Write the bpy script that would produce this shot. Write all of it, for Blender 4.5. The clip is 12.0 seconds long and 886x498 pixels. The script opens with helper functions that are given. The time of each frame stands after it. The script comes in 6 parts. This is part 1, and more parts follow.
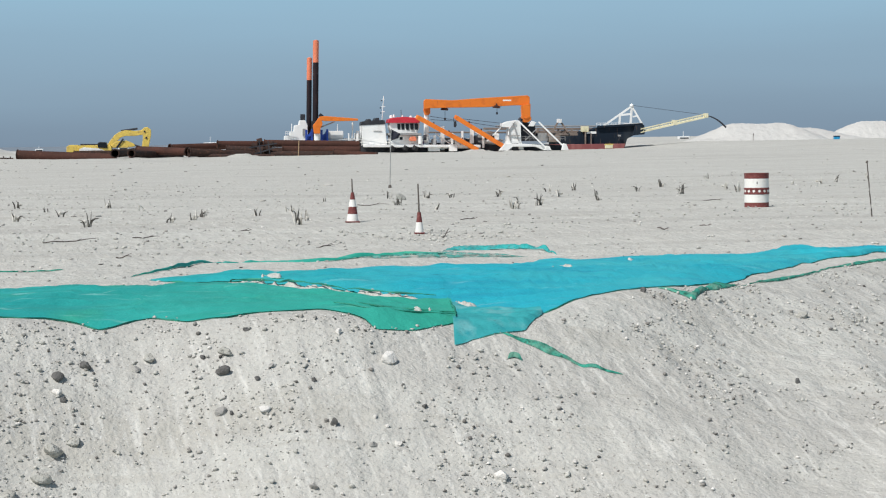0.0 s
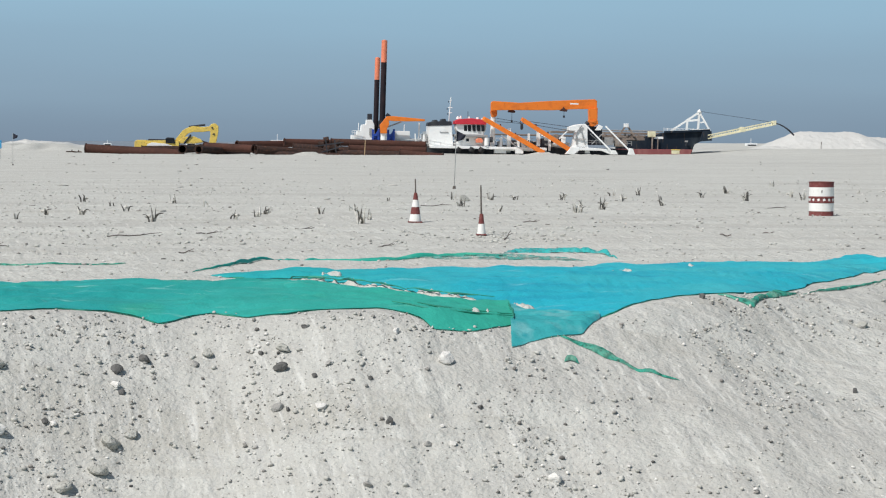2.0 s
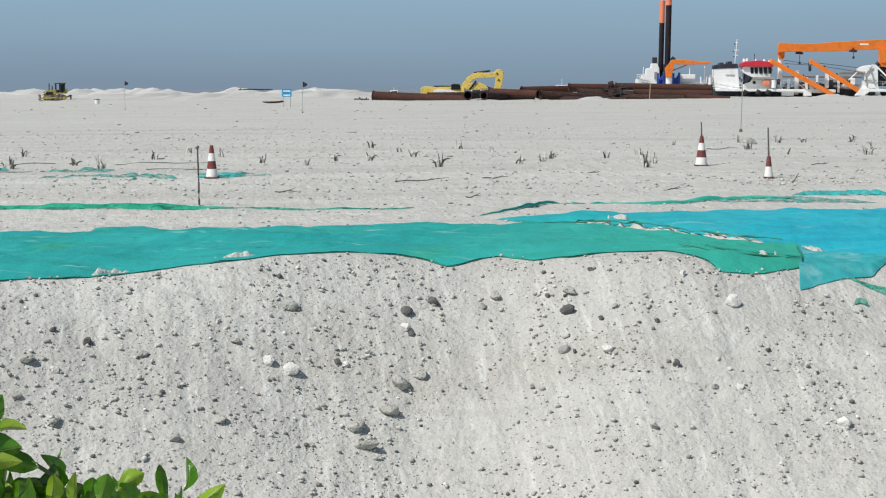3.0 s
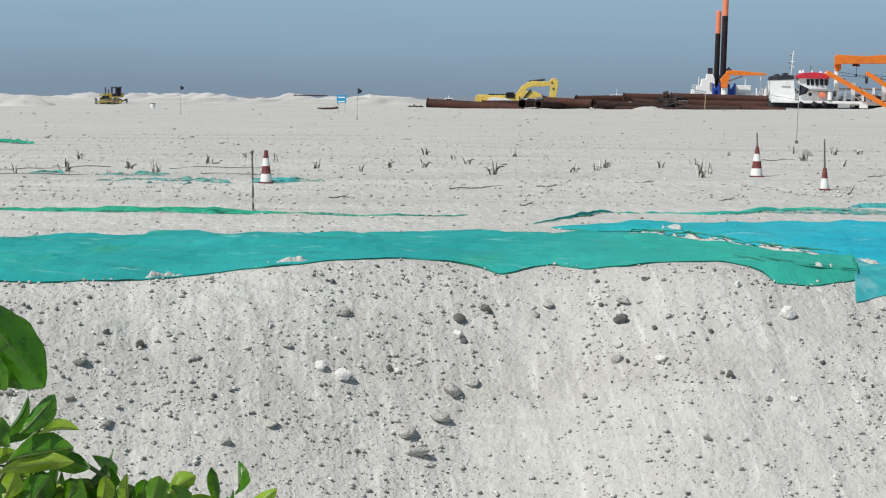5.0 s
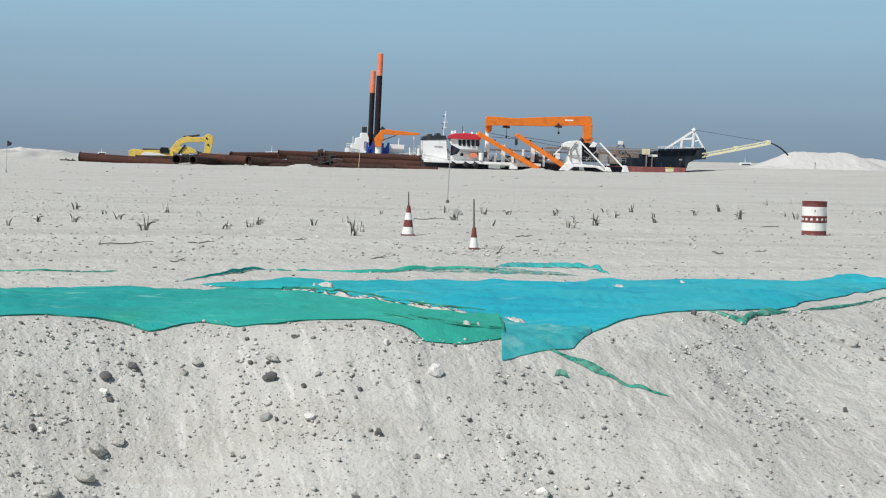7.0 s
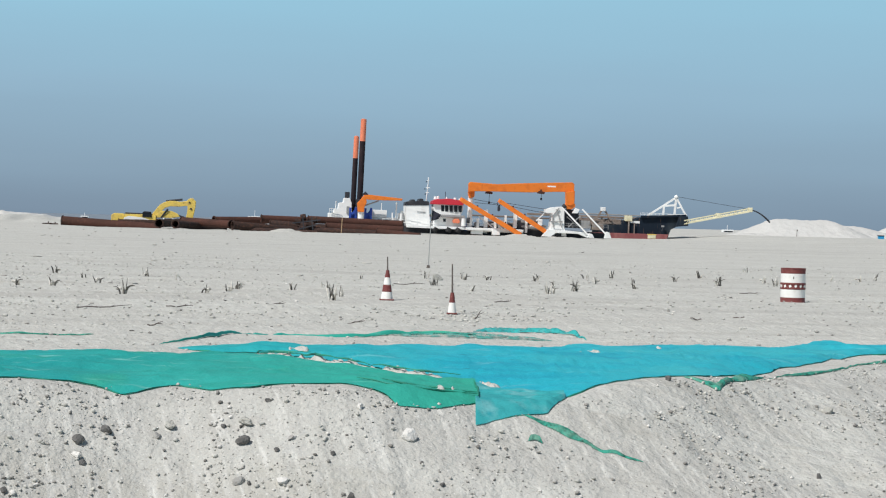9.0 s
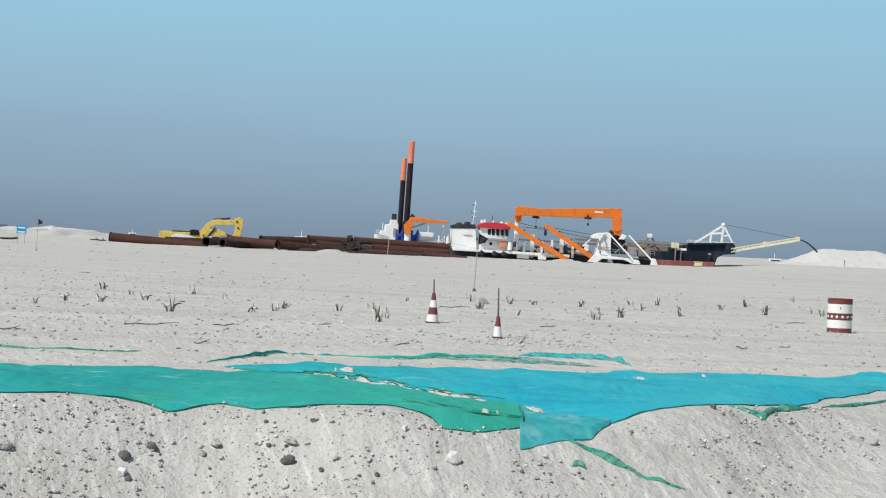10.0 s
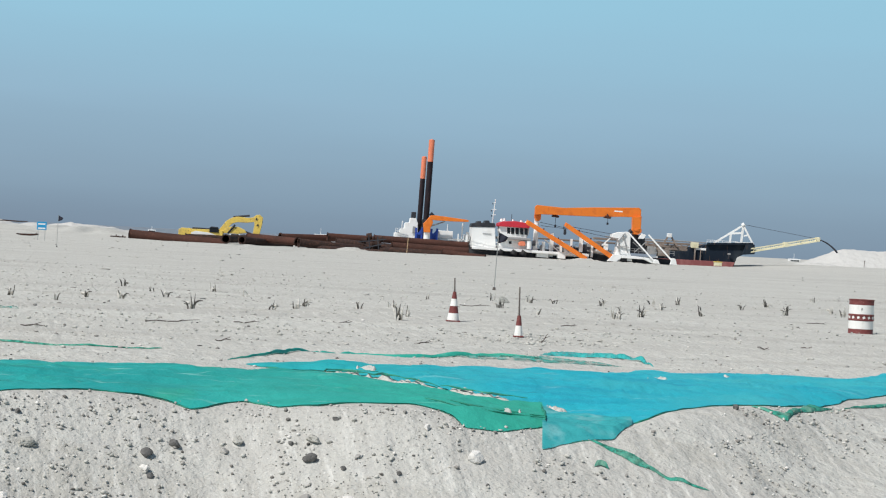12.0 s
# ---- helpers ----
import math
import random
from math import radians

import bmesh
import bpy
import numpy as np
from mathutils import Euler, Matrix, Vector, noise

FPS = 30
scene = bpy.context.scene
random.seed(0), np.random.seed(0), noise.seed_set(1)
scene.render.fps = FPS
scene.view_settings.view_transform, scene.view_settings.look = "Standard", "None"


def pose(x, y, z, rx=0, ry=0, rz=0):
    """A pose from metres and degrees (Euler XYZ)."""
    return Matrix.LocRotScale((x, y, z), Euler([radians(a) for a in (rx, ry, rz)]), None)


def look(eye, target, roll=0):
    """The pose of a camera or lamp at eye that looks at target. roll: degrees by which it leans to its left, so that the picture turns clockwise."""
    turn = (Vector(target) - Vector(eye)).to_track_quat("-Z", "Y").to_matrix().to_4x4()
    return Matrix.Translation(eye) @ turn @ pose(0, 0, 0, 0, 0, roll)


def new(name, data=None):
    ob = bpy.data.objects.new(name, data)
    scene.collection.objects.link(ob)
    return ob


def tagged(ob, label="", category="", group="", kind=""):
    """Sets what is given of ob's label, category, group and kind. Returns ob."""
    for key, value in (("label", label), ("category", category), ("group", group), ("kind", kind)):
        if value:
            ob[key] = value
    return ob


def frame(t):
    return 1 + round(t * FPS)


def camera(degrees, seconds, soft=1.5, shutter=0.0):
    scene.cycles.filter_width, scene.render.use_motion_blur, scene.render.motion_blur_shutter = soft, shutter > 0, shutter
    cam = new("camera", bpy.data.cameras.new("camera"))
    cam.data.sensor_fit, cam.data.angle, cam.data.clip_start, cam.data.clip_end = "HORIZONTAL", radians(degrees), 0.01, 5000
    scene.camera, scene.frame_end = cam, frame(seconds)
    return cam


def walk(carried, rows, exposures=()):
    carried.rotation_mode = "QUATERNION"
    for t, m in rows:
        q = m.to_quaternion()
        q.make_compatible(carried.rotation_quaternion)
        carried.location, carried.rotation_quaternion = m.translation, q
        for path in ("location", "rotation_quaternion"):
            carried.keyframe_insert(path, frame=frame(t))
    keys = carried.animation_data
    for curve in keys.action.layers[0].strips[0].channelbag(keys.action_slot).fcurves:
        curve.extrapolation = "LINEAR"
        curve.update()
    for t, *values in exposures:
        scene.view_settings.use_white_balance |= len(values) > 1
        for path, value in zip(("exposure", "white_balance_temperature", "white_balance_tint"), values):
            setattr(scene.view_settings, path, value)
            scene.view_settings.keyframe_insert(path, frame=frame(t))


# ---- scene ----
cam = camera(23.93, 12.0, soft=1.15)
PATH = [
    (0, (-0.062, 0.069, 1.822), (4.957, 49.747, -0.796), -0.90),
    (0.5, (-0.074, 0.047, 1.820), (4.322, 49.782, -0.833), -0.56),
    (0.8, (-0.041, 0.155, 1.808), (3.569, 49.957, -0.768), -0.01),
    (1, (-0.011, 0.107, 1.819), (3.521, 49.916, -0.746), 0.37),
    (1.5, (0.002, -0.045, 1.836), (3.549, 49.761, -0.774), 0.47),
    (2, (-0.013, 0.001, 1.820), (3.473, 49.813, -0.751), 0.25),
    (2.2, (-0.007, 0.034, 1.811), (3.162, 49.868, -0.750), 0.06),
    (2.5, (-0.029, -0.024, 1.808), (-0.029, 49.909, -0.782), -0.25),
    (2.7, (-0.017, -0.063, 1.807), (-2.132, 49.787, -1.438), -0.61),
    (3, (-0.026, -0.090, 1.804), (-3.343, 49.649, -2.065), -0.47),
    (3.2, (-0.065, -0.064, 1.800), (-3.822, 49.633, -2.214), -0.44),
    (5, (-0.041, -0.039, 1.792), (-4.608, 49.616, -1.885), 0.19),
    (5.5, (-0.054, 0.015, 1.784), (-3.892, 49.771, -1.313), 0.48),
    (6, (-0.028, 0.017, 1.788), (0.316, 49.952, -0.740), 0.57),
    (6.2, (-0.020, 0.068, 1.788), (1.695, 49.974, -0.748), 0.64),
    (6.5, (-0.034, 0.139, 1.778), (2.680, 50.002, -0.729), 0.95),
    (7, (0.001, 0.042, 1.794), (3.656, 49.859, -0.429), 1.18),
    (7.2, (0.016, 0.014, 1.799), (3.883, 49.815, -0.410), 1.17),
    (8.8, (0.093, -0.066, 1.796), (3.961, 49.762, 0.332), 1.37),
    (9, (0.088, -0.000, 1.786), (4.116, 49.833, 1.139), 1.47),
    (9.2, (0.056, 0.096, 1.779), (4.153, 49.928, 1.716), 1.58),
    (9.5, (0.039, -0.045, 1.804), (4.137, 49.787, 1.873), 1.71),
    (10, (0.063, -0.072, 1.791), (2.977, 49.842, 1.658), 2.54),
    (10.5, (0.055, -0.152, 1.798), (2.302, 49.797, 1.614), 2.68),
    (11, (0.033, 0.002, 1.781), (2.397, 49.945, 1.564), 2.65),
    (11.5, (0.057, -0.112, 1.793), (2.409, 49.832, 1.538), 2.57),
    (12, (0.020, -0.033, 1.793), (2.484, 49.906, 1.601), 2.84),
]
walk(cam, [(t, look(eye, target, roll)) for t, eye, target, roll in PATH])

# ---- light ----
SUN = Vector((-0.47, -0.40, 0.78)).normalized()  # towards the sun
world = bpy.data.worlds.new("sky")
scene.world = world
world.use_nodes = True
wt = world.node_tree
wt.nodes.clear()
w_out = wt.nodes.new("ShaderNodeOutputWorld")
w_bg = wt.nodes.new("ShaderNodeBackground")
w_sky = wt.nodes.new("ShaderNodeTexSky")
w_sky.sky_type = "NISHITA"
w_sky.sun_disc = False
w_sky.sun_elevation = math.asin(SUN.z)
w_sky.sun_rotation = math.atan2(SUN.x, SUN.y)
w_sky.dust_density = 2.0
# a layer of haze over the sea: grey at the horizon, clearing upwards
w_co = wt.nodes.new("ShaderNodeTexCoord")
w_sep = wt.nodes.new("ShaderNodeSeparateXYZ")
w_ramp = wt.nodes.new("ShaderNodeValToRGB")
w_fac = wt.nodes.new("ShaderNodeMapRange")
w_mul = wt.nodes.new("ShaderNodeVectorMath")
w_mix = wt.nodes.new("ShaderNodeMix")
w_mix.data_type = "RGBA"
w_map = wt.nodes.new("ShaderNodeMapRange")
w_map.inputs["From Min"].default_value = -0.01
w_map.inputs["From Max"].default_value = 0.13
w_noise = wt.nodes.new("ShaderNodeTexNoise")
w_noise.inputs["Scale"].default_value = 3.0
w_add = wt.nodes.new("ShaderNodeMath")
w_add.operation = "MULTIPLY_ADD"
w_add.inputs[1].default_value = 0.02
w_stretch = wt.nodes.new("ShaderNodeVectorMath")
w_stretch.operation = "MULTIPLY"
w_stretch.inputs[1].default_value = (1.5, 1.5, 14.0)
ramp = w_ramp.color_ramp
ramp.elements[0].position, ramp.elements[0].color = 0.0, (0.186, 0.240, 0.318, 1)
ramp.elements[1].position, ramp.elements[1].color = 1.0, (0.315, 0.585, 0.745, 1)
for where, col in ((0.12, (0.205, 0.278, 0.365, 1)), (0.32, (0.258, 0.370, 0.475, 1)), (0.60, (0.300, 0.470, 0.605, 1))):
    e = ramp.elements.new(where)
    e.color = col
w_fac.inputs["From Min"].default_value = 0.10
w_fac.inputs["From Max"].default_value = 0.45
w_mul.operation = "SCALE"
w_mul.inputs["Scale"].default_value = 0.06
wl = wt.links.new
wl(w_co.outputs["Generated"], w_sep.inputs[0])
wl(w_co.outputs["Generated"], w_stretch.inputs[0])
wl(w_stretch.outputs[0], w_noise.inputs["Vector"])
wl(w_noise.outputs["Fac"], w_add.inputs[0])
wl(w_sep.outputs["Z"], w_add.inputs[2])
wl(w_add.outputs[0], w_map.inputs["Value"])
wl(w_map.outputs[0], w_ramp.inputs["Fac"])
wl(w_sep.outputs["Z"], w_fac.inputs["Value"])
wl(w_sky.outputs[0], w_mul.inputs[0])
wl(w_fac.outputs[0], w_mix.inputs["Factor"])
wl(w_ramp.outputs["Color"], w_mix.inputs["A"])
wl(w_mul.outputs[0], w_mix.inputs["B"])
wl(w_mix.outputs["Result"], w_bg.inputs["Color"])
wl(w_bg.outputs[0], w_out.inputs["Surface"])
sun_data = bpy.data.lights.new("sun", "SUN")
sun_data.energy, sun_data.angle, sun_data.color = 3.8, radians(0.53), (0.99, 0.965, 0.93)
sun = new("sun", sun_data)
sun.matrix_world = look(SUN * 100, (0, 0, 0))


# ---- materials ----
def material(name, color, rough=0.7, metal=0.0, spots=(), bump=(), spec=0.3, alpha=None, translucent=0.0, island=0.0, fade=None):
    """spots: (scale, low, high, colour, stretch) layers of colour; bump: (kind, scale, distance) layers of relief; object coordinates, metres."""
    m = bpy.data.materials.new(name)
    m.use_nodes = True
    t = m.node_tree
    b = t.nodes["Principled BSDF"]
    b.inputs["Roughness"].default_value, b.inputs["Metallic"].default_value = rough, metal
    b.inputs["Specular IOR Level"].default_value = spec
    co = t.nodes.new("ShaderNodeTexCoord").outputs["Object"]
    last = t.nodes.new("ShaderNodeRGB").outputs[0]
    last.default_value = (*color, 1)
    for scale, low, high, col, stretch in spots:
        mp = t.nodes.new("ShaderNodeMapping")
        mp.vector_type = "TEXTURE" if len(stretch) > 3 else "POINT"
        mp.inputs["Scale"].default_value = stretch[:3]
        mp.inputs["Rotation"].default_value[2] = radians(stretch[3]) if len(stretch) > 3 else 0
        n = t.nodes.new("ShaderNodeTexNoise")
        n.inputs["Scale"].default_value, n.inputs["Detail"].default_value = scale, 5
        r = t.nodes.new("ShaderNodeMapRange")
        r.inputs["From Min"].default_value, r.inputs["From Max"].default_value = low, high
        mix = t.nodes.new("ShaderNodeMix")
        mix.data_type = "RGBA"
        mix.inputs["B"].default_value = (*col, 1)
        t.links.new(co, mp.inputs[0])
        t.links.new(mp.outputs[0], n.inputs["Vector"])
        t.links.new(n.outputs["Fac"], r.inputs["Value"])
        t.links.new(r.outputs[0], mix.inputs["Factor"])
        t.links.new(last, mix.inputs["A"])
        last = mix.outputs["Result"]
    if fade:
        x0, x1, col = fade
        sep = t.nodes.new("ShaderNodeSeparateXYZ")
        r = t.nodes.new("ShaderNodeMapRange")
        r.inputs["From Min"].default_value, r.inputs["From Max"].default_value, r.inputs["To Max"].default_value = x0, x1, 0.75
        mix = t.nodes.new("ShaderNodeMix")
        mix.data_type = "RGBA"
        mix.inputs["B"].default_value = (*col, 1)
        t.links.new(co, sep.inputs[0])
        t.links.new(sep.outputs[0], r.inputs["Value"])
        t.links.new(r.outputs[0], mix.inputs["Factor"])
        t.links.new(last, mix.inputs["A"])
        last = mix.outputs["Result"]
    if island:
        geo = t.nodes.new("ShaderNodeNewGeometry")
        r = t.nodes.new("ShaderNodeMapRange")
        r.inputs["To Min"].default_value, r.inputs["To Max"].default_value = 1 - island, 1 + island
        hsv = t.nodes.new("ShaderNodeHueSaturation")
        t.links.new(geo.outputs["Random Per Island"], r.inputs["Value"])
        t.links.new(r.outputs[0], hsv.inputs["Value"])
        t.links.new(last, hsv.inputs["Color"])
        last = hsv.outputs["Color"]
    t.links.new(last, b.inputs["Base Color"])
    normal = None
    for kind, scale, dist in bump:
        n = t.nodes.new("ShaderNodeTexVoronoi" if kind == "lumps" else "ShaderNodeTexNoise")
        n.inputs["Scale"].default_value = scale
        if kind != "lumps":
            n.inputs["Detail"].default_value = 2 if kind == "runs" else 4
        bp = t.nodes.new("ShaderNodeBump")
        bp.inputs["Distance"].default_value = dist
        if kind == "runs":  # rills down the fall of the bank
            mp = t.nodes.new("ShaderNodeMapping")
            mp.vector_type = "TEXTURE"
            mp.inputs["Scale"].default_value, mp.inputs["Rotation"].default_value = (0.28, 0.9, 0.9), (0, 0, radians(10))
            t.links.new(co, mp.inputs[0])
            t.links.new(mp.outputs[0], n.inputs["Vector"])
        else:
            t.links.new(co, n.inputs["Vector"])
        tall = n.outputs[0]
        if kind == "lumps":  # rounded grains standing apart from one another
            r = t.nodes.new("ShaderNodeMapRange")
            r.interpolation_type = "SMOOTHSTEP"
            r.inputs["From Min"].default_value, r.inputs["From Max"].default_value = 0.42, 0.12
            t.links.new(tall, r.inputs["Value"])
            tall = r.outputs[0]
        t.links.new(tall, bp.inputs["Height"])
        if normal:
            t.links.new(normal, bp.inputs["Normal"])
        normal = bp.outputs[0]
    if normal:
        t.links.new(normal, b.inputs["Normal"])
    if alpha:
        scale, low, high = alpha
        n = t.nodes.new("ShaderNodeTexNoise")
        n.inputs["Scale"].default_value, n.inputs["Detail"].default_value = scale, 8
        n.inputs["Roughness"].default_value = 0.7
        r = t.nodes.new("ShaderNodeMapRange")
        r.inputs["From Min"].default_value, r.inputs["From Max"].default_value = low, high
        t.links.new(co, n.inputs["Vector"])
        t.links.new(n.outputs["Fac"], r.inputs["Value"])
        t.links.new(r.outputs[0], b.inputs["Alpha"])
    if translucent:
        tr = t.nodes.new("ShaderNodeBsdfTranslucent")
        ms = t.nodes.new("ShaderNodeMixShader")
        ms.inputs[0].default_value = translucent
        t.links.new(last, tr.inputs["Color"])
        t.links.new(b.outputs[0], ms.inputs[1])
        t.links.new(tr.outputs[0], ms.inputs[2])
        t.links.new(ms.outputs[0], t.nodes["Material Output"].inputs["Surface"])
    return m


SAND = material("sand", (0.555, 0.555, 0.513), 0.95, spec=0.1, spots=(
    (0.35, 0.45, 0.75, (0.475, 0.472, 0.435), (0.5, 1.6, 1)), (1.0, 0.50, 0.66, (0.465, 0.457, 0.42), (0.16, 1.5, 1.5, 10)), (0.05, 0.46, 0.62, (0.500, 0.494, 0.455), (1.0, 4.0, 1)), (0.35, 0.53, 0.65, (0.44, 0.432, 0.400), (0.10, 1.0, 1)), (0.9, 0.58, 0.68, (0.44, 0.43, 0.39), (0.12, 1.0, 1)), (1.0, 0.53, 0.70, (0.605, 0.60, 0.56), (0.07, 0.8, 0.8, 12)),
    (1.0, 0.56, 0.74, (0.445, 0.435, 0.395), (3.5, 0.13, 1, 1)), (9.0, 0.55, 0.75, (0.45, 0.44, 0.41), (0.6, 1.6, 1)), (3.0, 0.50, 0.70, (0.475, 0.47, 0.44), (0.25, 1.0, 1.0, 10)),
    (26.0, 0.62, 0.72, (0.31, 0.30, 0.275), (1, 0.7, 1)), (34.0, 0.63, 0.72, (0.65, 0.645, 0.61), (1, 0.7, 1))),
    bump=(("noise", 4.0, 0.05), ("runs", 1.3, 0.024), ("noise", 16.0, 0.016), ("noise", 34.0, 0.008), ("lumps", 24.0, 0.0012)))
HEAP = material("pale_sand", (0.57, 0.565, 0.54), 0.95, spec=0.1, spots=(
    (0.5, 0.45, 0.75, (0.54, 0.53, 0.505), (1, 1, 0.3)), (3.0, 0.55, 0.75, (0.50, 0.49, 0.465), (1.5, 1.5, 0.3))), bump=(("noise", 2.0, 0.06), ("noise", 14.0, 0.02)))
NET_GREEN = material("teal_net", (0.015, 0.36, 0.345), 0.62, spec=0.35, spots=(
    (0.6, 0.42, 0.70, (0.03, 0.44, 0.41), (1, 0.5, 1)), (0.9, 0.55, 0.70, (0.04, 0.40, 0.28), (1.0, 0.5, 1)), (2.0, 0.52, 0.74, (0.02, 0.30, 0.27), (0.35, 1.6, 1)), (3.5, 0.63, 0.72, (0.20, 0.56, 0.52), (0.3, 1.8, 1)), (5.0, 0.66, 0.72, (0.015, 0.19, 0.17), (0.3, 2.4, 1))),
    bump=(("noise", 5.0, 0.030), ("noise", 22.0, 0.008)), alpha=(2.6, 0.22, 0.30), translucent=0.12, fade=(-2.5, 2.6, (0.045, 0.44, 0.29)))
NET_BLUE = material("blue_net", (0.020, 0.45, 0.555), 0.62, spec=0.35, spots=(
    (0.5, 0.42, 0.70, (0.06, 0.48, 0.53), (1, 0.5, 1)), (1.6, 0.52, 0.74, (0.015, 0.35, 0.48), (0.35, 1.6, 1)), (3.0, 0.63, 0.73, (0.16, 0.55, 0.62), (0.3, 1.8, 1)), (5.0, 0.67, 0.73, (0.015, 0.24, 0.33), (0.3, 2.4, 1))),
    bump=(("noise", 5.0, 0.030), ("noise", 22.0, 0.008)), alpha=(2.6, 0.24, 0.32), translucent=0.12, fade=(2.4, -0.2, (0.018, 0.38, 0.38)))
# colour of folds and hems, made dark for the shade along them
NET_EDGE = material("shaded_green_fold", (0.02, 0.24, 0.16), 0.65, spots=((6.0, 0.45, 0.65, (0.01, 0.09, 0.07), (1, 1, 1)), (3.0, 0.5, 0.7, (0.05, 0.36, 0.25), (1, 1, 1))),
    bump=(("noise", 20.0, 0.02),))
NET_FOLD = material("grass_green_net", (0.020, 0.34, 0.20), 0.65, spots=((2.0, 0.45, 0.7, (0.035, 0.43, 0.29), (0.4, 1, 1)), (8.0, 0.58, 0.7, (0.01, 0.13, 0.085), (0.25, 1.5, 1))),
    bump=(("noise", 12.0, 0.03),), translucent=0.1)
NET_TAIL = material("loose_net", (0.045, 0.40, 0.42), 0.7, spots=((2.2, 0.50, 0.62, (0.15, 0.46, 0.48), (1, 1, 1)), (8.0, 0.55, 0.72, (0.03, 0.33, 0.37), (1, 1, 1))),
    bump=(("noise", 6.0, 0.02),), alpha=(40.0, 0.20, 0.44), translucent=0.15)
NET_THIN = material("worn_net", (0.040, 0.43, 0.42), 0.7, spots=((5.0, 0.5, 0.7, (0.20, 0.40, 0.40), (1, 1, 1)),),
    bump=(("noise", 10.0, 0.02),), alpha=(16.0, 0.28, 0.50), translucent=0.15)
NET_TORN = material("torn_green_net", (0.05, 0.37, 0.27), 0.75, spots=((12.0, 0.45, 0.65, (0.02, 0.14, 0.10), (1, 1, 1)), (5.0, 0.5, 0.7, (0.20, 0.42, 0.32), (1, 1, 1))),
    bump=(("noise", 20.0, 0.03),), alpha=(18.0, 0.30, 0.45), translucent=0.1)
NET_RAG = material("ragged_net", (0.06, 0.34, 0.29), 0.75, spots=((6.0, 0.45, 0.7, (0.22, 0.36, 0.33), (1, 1, 1)),),
    bump=(("noise", 10.0, 0.02),), alpha=(7.0, 0.44, 0.58), translucent=0.1)

# ---- ground ----
LIP = np.array([(-40, 19.0), (-9, 19.3), (-5.8, 19.5), (-4.53, 19.95), (-4.12, 20.7), (-3.73, 21.75), (-3.17, 22.5), (-2.44, 22.65), (-1.58, 21.8), (-0.73, 22.2),
                (0.16, 22.55), (1.0, 22.45), (1.61, 21.6), (2.14, 21.05), (2.68, 20.8), (3.12, 21.5), (3.66, 22.9), (4.55, 24.6), (5.48, 25.1),
                (6.36, 25.55), (7.29, 26.55), (8.6, 28.9), (9.43, 29.75), (12, 31.0), (40, 34.0)])
_rng = np.random.RandomState(5)
_lattice = _rng.rand(256, 256)


def patchy(x, y):
    """Smooth noise in -1..1 with cells of 1 m."""
    xi, yi = np.floor(x).astype(int), np.floor(y).astype(int)
    fx, fy = x - xi, y - yi
    fx, fy = fx * fx * (3 - 2 * fx), fy * fy * (3 - 2 * fy)
    a = lambda i, j: _lattice[(xi + i) % 256, (yi + j) % 256]
    return 2 * ((a(0, 0) * (1 - fx) + a(1, 0) * fx) * (1 - fy) + (a(0, 1) * (1 - fx) + a(1, 1) * fx) * fy) - 1


def near_edge(x):
    return sum(np.interp(x + o, LIP[:, 0], LIP[:, 1]) for o in (-0.18, -0.06, 0.06, 0.18)) / 4


def edge_of_flat(x):
    """The even line along which the flat breaks off to the bank."""
    return sum(np.interp(x + o, LIP[:, 0], LIP[:, 1]) for o in np.linspace(-2.6, 2.6, 14)) / 14


def smooth01(v):
    v = np.clip(v, 0, 1)
    return v * v * (3 - 2 * v)


def bare_height(x, y):
    """The lie of the land without its fine relief."""
    edge = edge_of_flat(x)
    sag = np.clip(1.8 * (1 - edge / near_edge(x)), -0.3, 0.16)  # the brink dips and swells along its length
    top = sag * smooth01(1 - (y - edge) / np.where(sag > 0, 1.6, 3.0))
    slip = -np.interp(x, (1.5, 7.0), (0.60, 0.22)) * (edge - y)  # gentler to the right
    bank = (top + slip - np.sqrt((top - slip) ** 2 + 0.02)) / 2
    bank = np.where(y > edge + 2, top, bank)
    bank = np.maximum(bank, -3.2 + 0.05 * np.sin(x))
    z = bank + 3.25 * smooth01((9.0 - y) / 5.0)
    # the far flat rises a little towards the left, in ridges, and falls to the sea
    far = smooth01((y - 258) / 28) * smooth01((-20 - x) / 14)
    z = z + far * (0.95 + 0.32 * patchy(x * 0.13 + 7, y * 0.03) + 0.30 * patchy(x * 0.45, y * 0.06 + 3) + 0.16 * patchy(x * 1.1, y * 0.1 + 9))
    z = z + 0.08 * smooth01((y - 190) / 60)
    z = z + 0.85 * smooth01((y - 190) / 110) * smooth01((x - 52 - 0.10 * (300 - np.minimum(y, 300))) / 16)  # a low rise before the heaps
    z = z - 5.0 * smooth01((y - 335 - 6 * np.clip(x - 52, 0, 400)) / 60) 
    return z


